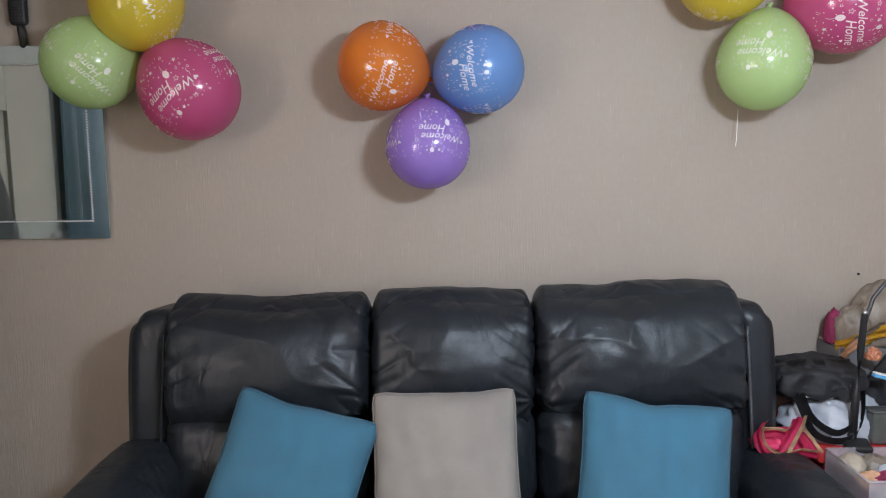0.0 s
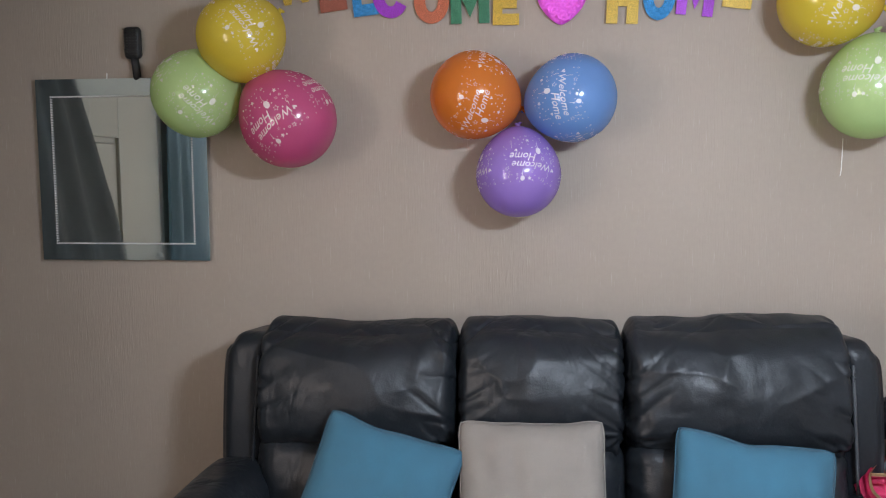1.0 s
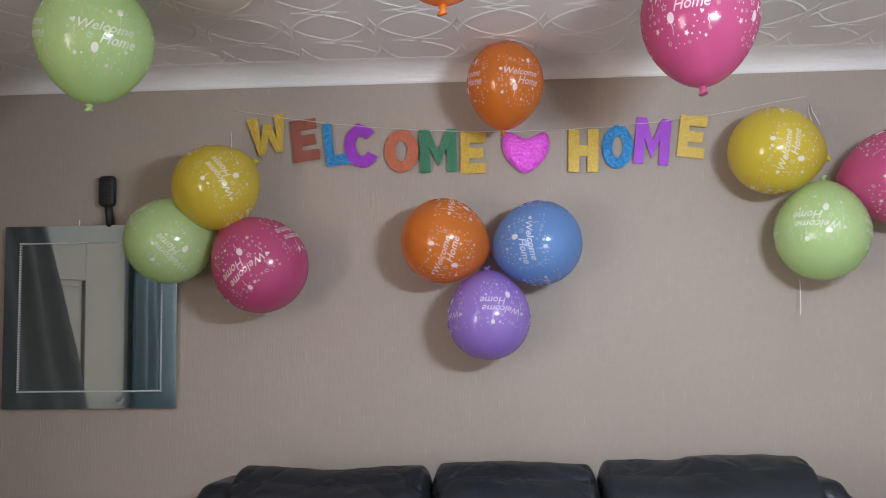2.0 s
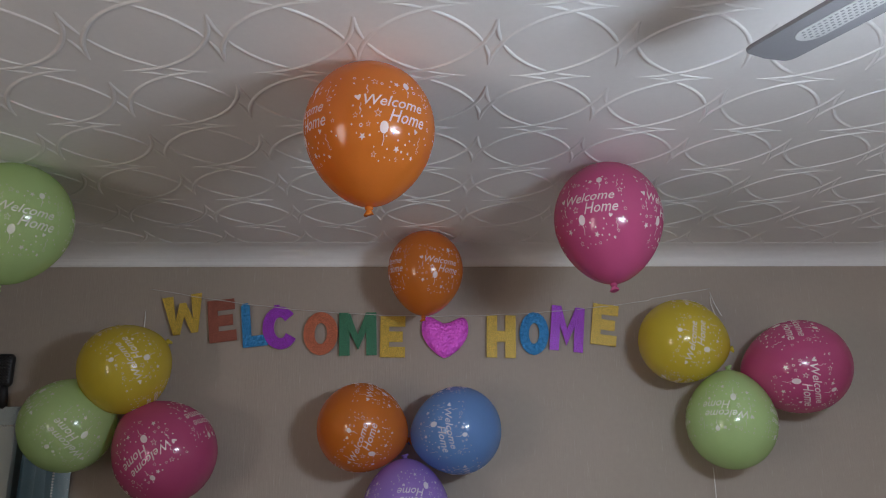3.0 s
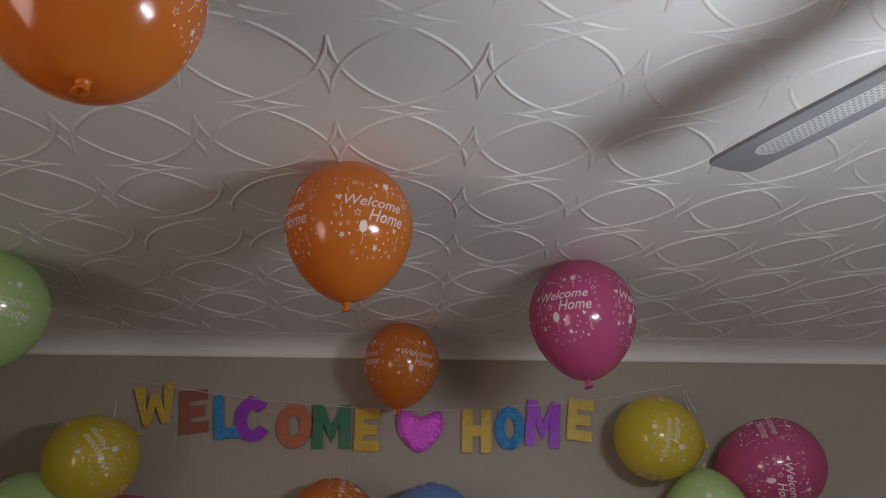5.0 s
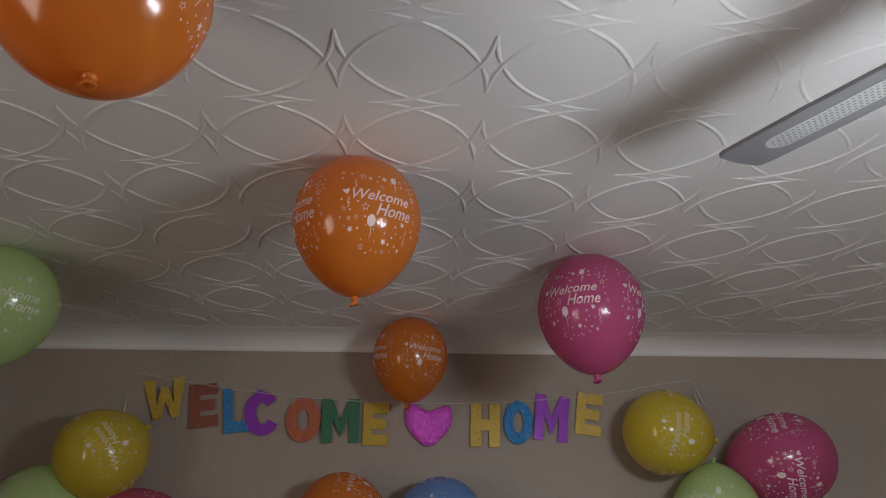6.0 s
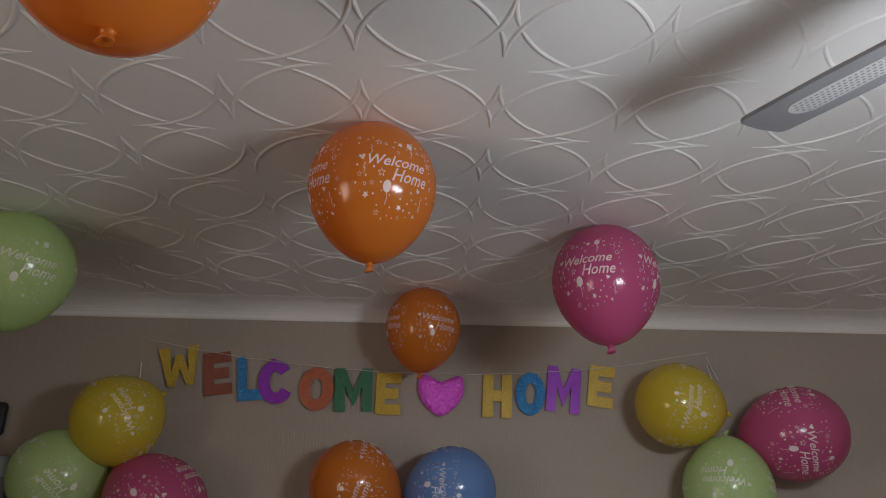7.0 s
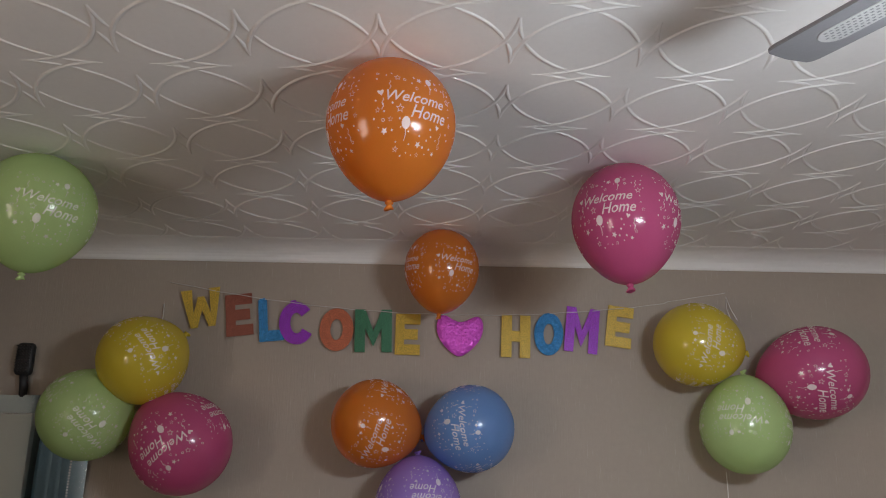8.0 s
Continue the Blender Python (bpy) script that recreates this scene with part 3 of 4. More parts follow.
def print_layout():
    """The flat artwork: two words, a heart, stars, small balloons and dots. Units of the balloon's radius."""
    verts, faces = [], []

    def add(vs, fs):
        o = len(verts)
        verts.extend(vs)
        faces.extend(tuple(o + i for i in f) for f in fs)

    def fan(pts, x, yy, s, turn=0.0):
        c, d = math.cos(turn), math.sin(turn)
        add([(x, yy)] + [(x + s * (a * c - b * d), yy + s * (a * d + b * c)) for a, b in pts], [(0, i + 1, (i + 1) % len(pts) + 1) for i in range(len(pts))])

    def ring(pts, x, yy, s, inner):
        n = len(pts)
        add([(x + s * a, yy + s * b) for a, b in pts] + [(x + s * a * inner, yy + s * b * inner) for a, b in pts], [(i, (i + 1) % n, n + (i + 1) % n, n + i) for i in range(n)])

    for body, x, yy, size, tilt in (("Welcome", -0.04, -0.03, 0.235, -0.02), ("Home", 0.18, -0.225, 0.235, -0.02)):
        vs, fs = text_shape(body, 0.36, 0, 0.007, 2)
        add([(x + size * v.x * 1.02, yy + size * v.y + tilt * size * v.x) for v in vs], fs)
    disc = [(math.cos(2 * math.pi * k / 10), math.sin(2 * math.pi * k / 10)) for k in range(10)]
    heart = [(0, -1), (0.75, -0.1), (0.95, 0.45), (0.6, 0.8), (0, 0.45), (-0.6, 0.8), (-0.95, 0.45), (-0.75, -0.1)]
    fan(heart, -0.55, 0.09, 0.052, 0.2)
    fan(heart, 0.35, -0.29, 0.036, -0.3)
    rnd = random.Random(5)
    drawn = {
        "balloon": ((-0.17, -0.30, 0.080), (0.19, 0.36, 0.062)),
        "star": ((-0.47, -0.42, 0.052), (0.06, -0.55, 0.050), (0.03, 0.35, 0.048), (0.36, -0.62, 0.034)),
        "open_star": ((-0.27, -0.13, 0.062), (0.55, 0.12, 0.058), (-0.02, 0.20, 0.036), (-0.29, 0.36, 0.056), (-0.27, -0.64, 0.046), (0.08, -0.68, 0.034), (0.45, -0.52, 0.034), (0.62, -0.20, 0.034), (-0.59, -0.16, 0.040), (-0.40, -0.27, 0.036)),
        "curl": ((-0.41, 0.30), (-0.52, 0.00), (0.44, -0.34), (0.50, 0.34)),
    }
    for x, yy, size in drawn["balloon"]:
        fan([(0.8 * a, b) for a, b in disc], x, yy, size)
        add([(x - 0.005, yy - size), (x + 0.005, yy - size), (x + 0.02, yy - size - 0.07), (x + 0.010, yy - size - 0.07), (x - 0.005, yy - size - 0.15), (x + 0.005, yy - size - 0.15)], [(0, 1, 2, 3), (3, 2, 5, 4)])
    for x, yy, size in drawn["star"]:
        fan(star(), x, yy, size, rnd.random())
    for x, yy, size in drawn["open_star"]:
        ring(star(), x, yy, size, 0.70)
    for x, yy in drawn["curl"]:  # a curl of streamer
        curl = [(x + 0.013 * math.sin(1.6 * k), yy - 0.022 * k) for k in range(8)]
        add([(a - 0.005, b) for a, b in curl] + [(a + 0.005, b) for a, b in curl], [(k, k + 1, 9 + k, 8 + k) for k in range(7)])
    spots = [p[:2] for kind in drawn.values() for p in kind]
    for _ in range(420):
        x, yy = rnd.uniform(-0.64, 0.64), rnd.uniform(-0.74, 0.46)
        words = (-0.64 < x < 0.56 and -0.10 < yy + 0.10 * x < 0.24) or (-0.18 < x < 0.56 and -0.30 < yy + 0.10 * x < 0.05)
        if words or any((x - a) ** 2 + (yy - b) ** 2 < 0.085 ** 2 for a, b in spots) or (yy < -0.45 and abs(x) > 0.90 + yy):
            continue
        spots.append((x, yy))
        if rnd.random() < 0.12:
            ring(disc, x, yy, 0.024, 0.6)
        else:
            fan(disc[::2], x, yy, rnd.uniform(0.011, 0.019))
    return verts, faces


FLAT = print_layout()


def balloon_print():
    me = bpy.data.meshes.new("print")
    vs, fs = [], []
    for x, yy in FLAT[0]:
        lat = yy * 0.95 + 0.05
        vs.append(surf(lat, x / max(0.75, math.cos(lat)), 0.007))
    fs.extend(FLAT[1])
    me.from_pydata(vs, [], fs)
    return me


COLOURS = {"orange": (0.72, 0.225, 0.03), "magenta": (0.60, 0.105, 0.255), "green": (0.53, 0.71, 0.32), "yellow": (0.71, 0.57, 0.06), "blue": (0.18, 0.355, 0.68), "purple": (0.39, 0.25, 0.68)}
LATEX, INK = {}, {}


def latex(name, rgb, thin=0.34):
    """Stretched rubber: a glossy skin that lets part of the light through to the air inside and out again."""
    m = mat(name, rgb, 0.17, 0, 0.05, 3, 40, 0.0, Coat_Weight=0.3, Coat_Roughness=0.07)
    nt, b = m.node_tree, m.node_tree.nodes["Principled BSDF"]
    through_skin, both = nt.nodes.new("ShaderNodeBsdfTranslucent"), nt.nodes.new("ShaderNodeMixShader")
    through_skin.inputs[0].default_value = (*[min(1.0, 1.35 * c) for c in rgb], 1)
    both.inputs[0].default_value = thin
    nt.links.new(b.outputs[0], both.inputs[1])
    nt.links.new(through_skin.outputs[0], both.inputs[2])
    nt.links.new(both.outputs[0], nt.nodes["Material Output"].inputs[0])
    return m


for key, rgb in COLOURS.items():
    LATEX[key] = latex(key + "_latex", rgb)
    INK[key] = mat(key + "_ink", tuple(0.28 * c + 0.72 * w for c, w in zip(rgb, (0.86, 0.82, 0.80))), 0.35, 0, 0.05, 30, 200)
BODY, KNOT, PRINT = bpy.data.meshes.new("body"), bpy.data.meshes.new("knot"), balloon_print()
for build, me in ((balloon_body, BODY), (balloon_knot, KNOT)):
    bm = build()
    bmesh.ops.recalc_face_normals(bm, faces=bm.faces[:])
    for f in bm.faces:
        f.smooth = True
    bm.to_mesh(me)
    bm.free()
DYED = {}


def balloon(colour, centre, radius, turn, label, group, long=1.0):
    t = thing("balloon", label, "balloon", group, Matrix.Translation(centre) @ turn.to_4x4() @ Matrix.Diagonal((radius, radius, radius * long, 1)))
    if colour not in DYED:
        DYED[colour] = [me.copy() for me in (BODY, KNOT, PRINT)]
        for me, m in zip(DYED[colour], (LATEX[colour], LATEX[colour], INK[colour])):
            me.materials.append(m)
    for name, me in zip(("body", "knot", "print"), DYED[colour]):
        for k in range(4 if name == "print" else 1):
            ob = new(name, me)
            ob.parent = t
            ob.matrix_basis = Matrix.Rotation(k * math.pi / 2, 4, "Z")
    return t


def wall_turn(centre, dx, dy, reading):
    """The turn of a balloon whose printed words face the room at (dx, dy) from its middle and read in that direction (degrees)."""
    face = (Vector((0.17, -2.54, 1.48)) - Vector(centre)).normalized()
    right = Vector((0, 0, 1)).cross(face).normalized()
    up = face.cross(right).normalized()
    dz = math.sqrt(max(0.05, 1 - dx * dx - dy * dy))
    n = (dx * right + dy * up + dz * face).normalized()
    a = radians(reading)
    read = math.cos(a) * right + math.sin(a) * up
    read = (read - n * read.dot(n)).normalized()
    top = n.cross(read).normalized()
    lat = radians(-4)
    axis = math.cos(lat) * top + math.sin(lat) * n
    front = math.cos(lat) * n - math.sin(lat) * top
    return Matrix((read, -front, axis)).transposed()


WALL_BALLOONS = [
    ("yellow", (-0.660, -0.200, 1.868), 0.132, 0.98, 0.20, 0.34, 125, "cluster by the mirror"),
    ("green", (-0.819, -0.165, 1.708), 0.1345, 0.99, 0.10, -0.20, 140, "cluster by the mirror"),
    ("magenta", (-0.526, -0.165, 1.627), 0.146, 1.02, -0.42, 0.03, 222, "cluster by the mirror"),
    ("orange", (0.036, -0.155, 1.696), 0.131, 1.005, 0.13, -0.36, 76, "cluster over the sofa"),
    ("blue", (0.332, -0.155, 1.684), 0.1295, 1.025, -0.35, 0.03, -78, "cluster over the sofa"),
    ("purple", (0.173, -0.160, 1.459), 0.1265, 1.04, 0.30, 0.36, 182, "cluster over the sofa"),
    ("yellow", (1.037, -0.165, 1.948), 0.130, 1.04, 0.42, 0.0, 76, "cluster beside the banner"),
    ("magenta", (1.403, -0.175, 1.864), 0.144, 1.086, 0.13, -0.42, -85, "cluster beside the banner"),
    ("green", (1.166, -0.170, 1.696), 0.1335, 1.08, -0.08, 0.38, 176, "cluster beside the banner"),
]
for colour, c, r, long, dx, dy, reading, group in WALL_BALLOONS:
    balloon(colour, c, r, wall_turn(c, dx, dy, reading), f"{colour} printed latex balloon taped to the wall in a threesome", group, long)

CEIL_BALLOONS = [
    ("orange", 0.100, -1.232, 0.1209, 22, 0, 6, 1.07),
    ("magenta", 0.666, -0.766, 0.1316, -18, 0, -2, 1.108),
    ("orange", 0.235, -0.209, 0.1165, 26, 3, 4, 1.089),
    ("green", -0.771, -0.735, 0.1364, 12, 8, 7, 1.025),
    ("orange", -0.173, -1.861, 0.1253, 68, -8, -10, 1.0),
]
for colour, x, y, r, spin, lean, tip, long in CEIL_BALLOONS:
    view = math.atan2(0.16 - x, 2.57 + y)
    turn = Matrix.Rotation(radians(lean), 3, "Y") @ Matrix.Rotation(radians(tip), 3, "X") @ Matrix.Rotation(radians(spin) + view, 3, "Z")
    balloon(colour, (x, y, H - 0.003 - 0.97 * r * long), r, turn, f"{colour} printed latex balloon floating up against the ceiling", "balloons on the ceiling", long)

# loose ends of ribbon and tape
for name, label, cat, pts, r in (
    ("ribbon", "white ribbon end hanging below a balloon", "ribbon", [(1.150, -0.03, 1.565), (1.148, -0.035, 1.52), (1.143, -0.045, 1.47), (1.139, -0.05, 1.452)], 0.0014),
    ("ribbon", "white ribbon loop taped to the wall", "ribbon", [(1.235, -0.03, 2.055), (1.222, -0.012, 2.10), (1.214, -0.004, 2.142), (1.210, -0.010, 2.10), (1.215, -0.03, 2.05)], 0.0015),
    ("ribbon", "white ribbon taped to the wall above a balloon", "ribbon", [(-0.675, -0.003, 2.085), (-0.672, -0.01, 2.04), (-0.668, -0.03, 1.99)], 0.0018),
):
    t = thing(name, label, cat)
    part("strip", tube(pts, r, 6), WHITE, t)

# ---- banner ----
GOLD, COPPER, SKY, VIOLET = glitter("gold_glitter", (0.66, 0.45, 0.07)), glitter("copper_glitter", (0.35, 0.11, 0.075)), glitter("blue_glitter", (0.03, 0.25, 0.56), 0.33, 0.35), glitter("violet_glitter", (0.36, 0.05, 0.58))
ORANGEG, GREENG, PINKFOIL = glitter("orange_glitter", (0.58, 0.17, 0.09)), glitter("green_glitter", (0.05, 0.22, 0.12)), glitter("pink_foil", (0.97, 0.14, 0.88), 0.34, 0.42)
LETTERS = [
    ("W", -0.548, 2.071, 0.128, 0.128, GOLD, -9), ("E", -0.424, 2.050, 0.088, 0.140, COPPER, -7), ("L", -0.319, 2.034, 0.080, 0.140, SKY, -6), ("C", -0.240, 2.025, 0.104, 0.142, VIOLET, -7),
    ("O", -0.103, 2.006, 0.112, 0.142, ORANGEG, 0), ("M", 0.018, 2.004, 0.122, 0.142, GREENG, -1), ("E", 0.132, 1.994, 0.082, 0.136, GOLD, 1),
    ("H", 0.490, 1.993, 0.097, 0.142, GOLD, 2), ("O", 0.600, 2.002, 0.098, 0.142, SKY, 4), ("M", 0.712, 2.017, 0.112, 0.150, VIOLET, 6), ("E", 0.839, 2.030, 0.086, 0.138, GOLD, 8),
]


def string_z(x):
    return 2.061 + 0.075 * ((x - 0.30) / 0.85) ** 2 + (0.006 if x > 1.0 else 0)


def card(bm, ch, w, h, thick=0.0035):
    """A fat block capital cut from card, w by h, about the origin in the x-z plane."""
    k = 0.36 * w if ch in "EHL" else 0.28 * w
    v = 0.255 * h
    X, Z = w / 2, h / 2
    if ch in "OC":
        rings = []
        a0, a1, n = (0, 2 * math.pi, 40) if ch == "O" else (0.62, 2 * math.pi - 0.62, 32)
        for i in range(n + (ch == "C")):
            a = a0 + (a1 - a0) * i / n
            c, d = math.cos(a), math.sin(a)
            rings.append([bm.verts.new((x * c * (1.1 if ch == "C" else 1) + (0.05 * w if ch == "C" else 0), yy, z * d)) for x, z, yy in ((X, Z, -thick / 2), (X - 0.32 * w, Z - v, -thick / 2), (X - 0.32 * w, Z - v, thick / 2), (X, Z, thick / 2))])
        for i in range(n):
            p, q = rings[i], rings[(i + 1) % len(rings)]
            for e in range(4):
                bm.faces.new((p[e], p[(e + 1) % 4], q[(e + 1) % 4], q[e]))
        if ch == "C":
            bm.faces.new(rings[0][::-1])
            bm.faces.new(rings[-1])
        return
    if ch == "E":
        pts = [(-X, -Z), (X, -Z), (X, -Z + v), (-X + k, -Z + v), (-X + k, -v / 2), (X * 0.8, -v / 2), (X * 0.8, v / 2), (-X + k, v / 2), (-X + k, Z - v), (X, Z - v), (X, Z), (-X, Z)]
    elif ch == "L":
        pts = [(-X, -Z), (X, -Z), (X, -Z + v), (-X + k, -Z + v), (-X + k, Z), (-X, Z)]
    elif ch == "H":
        pts = [(-X, -Z), (-X + k, -Z), (-X + k, -v / 2), (X - k, -v / 2), (X - k, -Z), (X, -Z), (X, Z), (X - k, Z), (X - k, v / 2), (-X + k, v / 2), (-X + k, Z), (-X, Z)]
    elif ch == "M":
        pts = [(-X, -Z), (-X + k, -Z), (-X + k, Z * 0.12), (0, -Z * 0.75), (X - k, Z * 0.12), (X - k, -Z), (X, -Z), (X, Z), (X - k, Z), (0, -Z * 0.02), (-X + k, Z), (-X, Z)]
    else:
        pts = [(-X * 0.62, -Z), (-X * 0.28, -Z), (0, -Z * 0.1), (X * 0.28, -Z), (X * 0.62, -Z), (X, Z), (X - k, Z), (X * 0.44, -Z * 0.3), (X * 0.16, Z * 0.6), (-X * 0.16, Z * 0.6), (-X * 0.44, -Z * 0.3), (-X + k, Z), (-X, Z)]
    low = [bm.verts.new((a, -thick / 2, b)) for a, b in pts]
    top = [bm.verts.new((a, thick / 2, b)) for a, b in pts]
    faces = [bm.faces.new(low), bm.faces.new(top[::-1])]
    for i in range(len(pts)):
        q = (i + 1) % len(pts)
        bm.faces.new((low[i], top[i], top[q], low[q]))
    bm.normal_update()
    bmesh.ops.triangulate(bm, faces=faces)


def banner():
    t = thing("banner", "glitter letter banner reading welcome home strung along the wall", "banner")
    run = [-0.66 + 1.87 * k / 120 for k in range(121)]
    part("string", tube([(x, -0.0165 - 0.0045 * math.sin(41 * x), string_z(x)) for x in run], 0.0012, 6), CORD, t, "pale shiny cord")
    for ch, x, z, w, h, material, lean in LETTERS:
        bm = bmesh.new()
        card(bm, ch, w, h)
        swing = random.uniform(-3, 3)
        if -0.35 < x < -0.2:  # small punched tabs
            a = -0.32 if ch == "L" else 0.0
            add_box(bm, (a * w - 0.009, -0.0015, h / 2 - 0.003), (a * w + 0.009, 0.0015, h / 2 + 0.0065))
        part("letter", bm, material, t, f"glitter card letter {ch}", smooth=False, m=pose(x, -0.012, z, random.uniform(-2, 2), -(-lean), swing))
    bm = bmesh.new()
    pts = []
    for k in range(48):
        a = 2 * math.pi * k / 48
        pts.append((0.077 * math.copysign(abs(math.sin(a)) ** 1.25, math.sin(a)), (13 * math.cos(a) - 5 * math.cos(2 * a) - 2 * math.cos(3 * a) - math.cos(4 * a)) / 29 * 0.135 + 0.012 + 0.011 * max(0, math.cos(a)) ** 8))
    for yy in (-0.003, 0.003):
        ring = [bm.verts.new((a, yy, b)) for a, b in pts]
        rings2 = [bm.verts.new((a * 0.62, yy * (1.5 if yy < 0 else 1), b * 0.62)) for a, b in pts]
        mid = bm.verts.new((0, yy * (1.7 if yy < 0 else 1), 0.0))
        for k in range(48):
            j = (k + 1) % 48
            bm.faces.new((ring[k], ring[j], rings2[j], rings2[k]))
            bm.faces.new((rings2[k], rings2[j], mid))
        if yy < 0:
            front = ring
    for k in range(48):
        j = (k + 1) % 48
        bm.faces.new((front[k], front[j], ring[j], ring[k]))
    part("heart", bm, PINKFOIL, t, "bright pink foil heart", m=pose(0.303, -0.014, 1.990, 0, 2, 0))
    return t


banner()

# ---- mirror and brush ----


def wall_mirror():
    x0, x1, z0, z1 = -1.436, -0.849, 1.177, 1.780
    bx0, bx1, bz0, bz1 = -1.382, -0.899, 1.233, 1.722
    t = thing("wall_mirror", "square wall mirror with a smoky border and crystal bead trim", "mirror")
    part("backing", box((x0 + 0.01, -0.012, z0 + 0.01), (x1 - 0.01, -0.001, z1 - 0.01)), BLACKPLASTIC, t, smooth=False)
    part("glass", box((bx0, -0.019, bz0), (bx1, -0.013, bz1)), MIRROR, t, "clear mirror glass", smooth=False)
    yi, yo = -0.0200, -0.0196
    for a, b, c, d in (((x0, z0), (x1, z0), (bx1, bz0), (bx0, bz0)), ((x1, z0), (x1, z1), (bx1, bz1), (bx1, bz0)), ((x1, z1), (x0, z1), (bx0, bz1), (bx1, bz1)), ((x0, z1), (x0, z0), (bx0, bz0), (bx0, bz1))):
        bm = bmesh.new()
        f = [bm.verts.new((p[0], yy, p[1])) for p, yy in ((a, yo), (b, yo), (c, yi), (d, yi))]
        g = [bm.verts.new((p[0], -0.010, p[1])) for p in (a, b, c, d)]
        bm.faces.new(f)
        bm.faces.new(g[::-1])
        for k in range(4):
            bm.faces.new((f[k], f[(k + 1) % 4], g[(k + 1) % 4], g[k]))
        part("bevelled_border", bm, BEVEL, t, "smoky bevelled mirror strip", smooth=False)
    for line in (((bx0, bz0), (bx1, bz0)), ((bx1, bz0), (bx1, bz1)), ((bx1, bz1), (bx0, bz1)), ((bx0, bz1), (bx0, bz0))):
        bm = bmesh.new()
        for k in range(58):
            s = k / 58
            x, z = line[0][0] + (line[1][0] - line[0][0]) * s, line[0][1] + (line[1][1] - line[0][1]) * s
            bmesh.ops.create_icosphere(bm, subdivisions=1, radius=0.0033, matrix=Matrix.Translation((x, -0.0225, z)))
        tagged(part("bead_trim", bm, CRYSTAL, t, "crystal bead trim", smooth=False), kind="stuff")
    part("hanging_cord", tube([(-1.192, -0.004, 1.779), (-1.191, -0.004, 1.80)], 0.002, 6), WHITE, t)
    return t


wall_mirror()


def hair_brush():
    t = thing("hair_brush", "black brush hung on the wall above the mirror", "brush")
    part("brush_head", soft_box((0.0275, 0.016, 0.052), 0.014, 8), BLACKPLASTIC, t, m=pose(-1.088, -0.020, 1.893))
    part("brush_handle", tube([(-1.087, -0.018, 1.85), (-1.083, -0.016, 1.82), (-1.081, -0.014, 1.782), (-1.081, -0.012, 1.781)], 0.013, 10), BLACKPLASTIC, t)
    bristles = bmesh.new()
    for i in range(5):
        for k in range(10):
            x, z = -1.108 + 0.010 * i, 1.852 + 0.009 * k
            add_tube(bristles, [(x, -0.034, z), (x, -0.046, z)], 0.0012, 4)
    tagged(part("bristles", bristles, BLACKPLASTIC, t, smooth=False), kind="stuff")
    return t


hair_brush()
nail = thing("nail", "small dark nail sticking out of the wall", "nail")
part("nail_head", lathe([(0, 0), (0.004, 0.001), (0.004, 0.006), (0.002, 0.008), (0.002, 0.012), (0, 0.012)], 10), BLACKPLASTIC, nail, m=pose(1.577, -0.008, 1.033, -90))

# ---- sofa ----


def folds(amount, seed):
    """Leather folds on the front: a few broad drapes, and creases that run in from the seams."""
    off = Vector((seed * 5.1, seed * 2.3, seed * 9.7))

    def shape(p, n, u):
        front = max(0.0, -n.y) ** 0.5
        e = max(0.0, (abs(u.x) - 0.35) / 0.65) ** 1.5 + 0.5 * max(0.0, (abs(u.z) - 0.5) / 0.5) ** 2
        tilt = p.z * 16 + p.x * (9 if u.x > 0 else -9)
        w = 1 - abs(noise.noise(Vector((p.x * 3.0, p.y * 3, p.z * 5)) + off)) * 2
        f = 1 - abs(noise.noise(Vector((p.x * 4, p.y * 4, tilt)) + off * 2)) * 2
        big = noise.noise(Vector((p.x * 3, p.y * 3, p.z * 3)) + off)
        crease = max(0.0, f) ** 5 * min(1.0, e)
        mid = noise.noise(Vector((p.x * 11, p.y * 8, p.z * 15)) + off) + 0.6 * noise.noise(Vector((p.x * 23, p.y * 12, p.z * 27)) + off)
        return p + n * (front * amount * (0.9 * max(0.0, w) ** 4 * (0.35 + 0.5 * e) - 0.9 * crease) + 0.010 * big * (0.4 + 0.6 * front) + 0.0028 * mid * front)

    return shape


def gathers(q, cx, cz, reach, depth, count, phase):
    """Folds that spread like a fan from a point where the hide is gathered into a seam."""
    dx, dz = q.x - cx, q.z - cz
    d = math.hypot(dx, dz)
    fall = math.exp(-(d / reach) ** 2) * min(1.0, d / 0.03)
    a = math.atan2(dz, dx) + 0.5 * noise.noise((q.x * 9, q.z * 9, phase))
    return depth * fall * (1 - 1.9 * abs(math.sin(count * a / 2 + phase)))


# per back cushion: where the hide is gathered (share of the half width, height), reach, depth, folds
GATHERS = {1: ((0.98, -0.14, 0.15, 0.0055, 9, 0.4), (0.62, 0.03, 0.09, 0.0035, 3, 1.1)),
           2: ((-0.42, 0.0, 0.09, 0.003, 3, 0.3), (0.95, -0.10, 0.13, 0.0045, 9, 2.0), (-0.9, -0.15, 0.11, 0.003, 8, 0.2)),
           3: ((-0.98, -0.12, 0.13, 0.004, 9, 1.3), (0.97, -0.14, 0.14, 0.0055, 10, 0.7), (-0.15, 0.10, 0.10, 0.0035, 3, 2.6))}


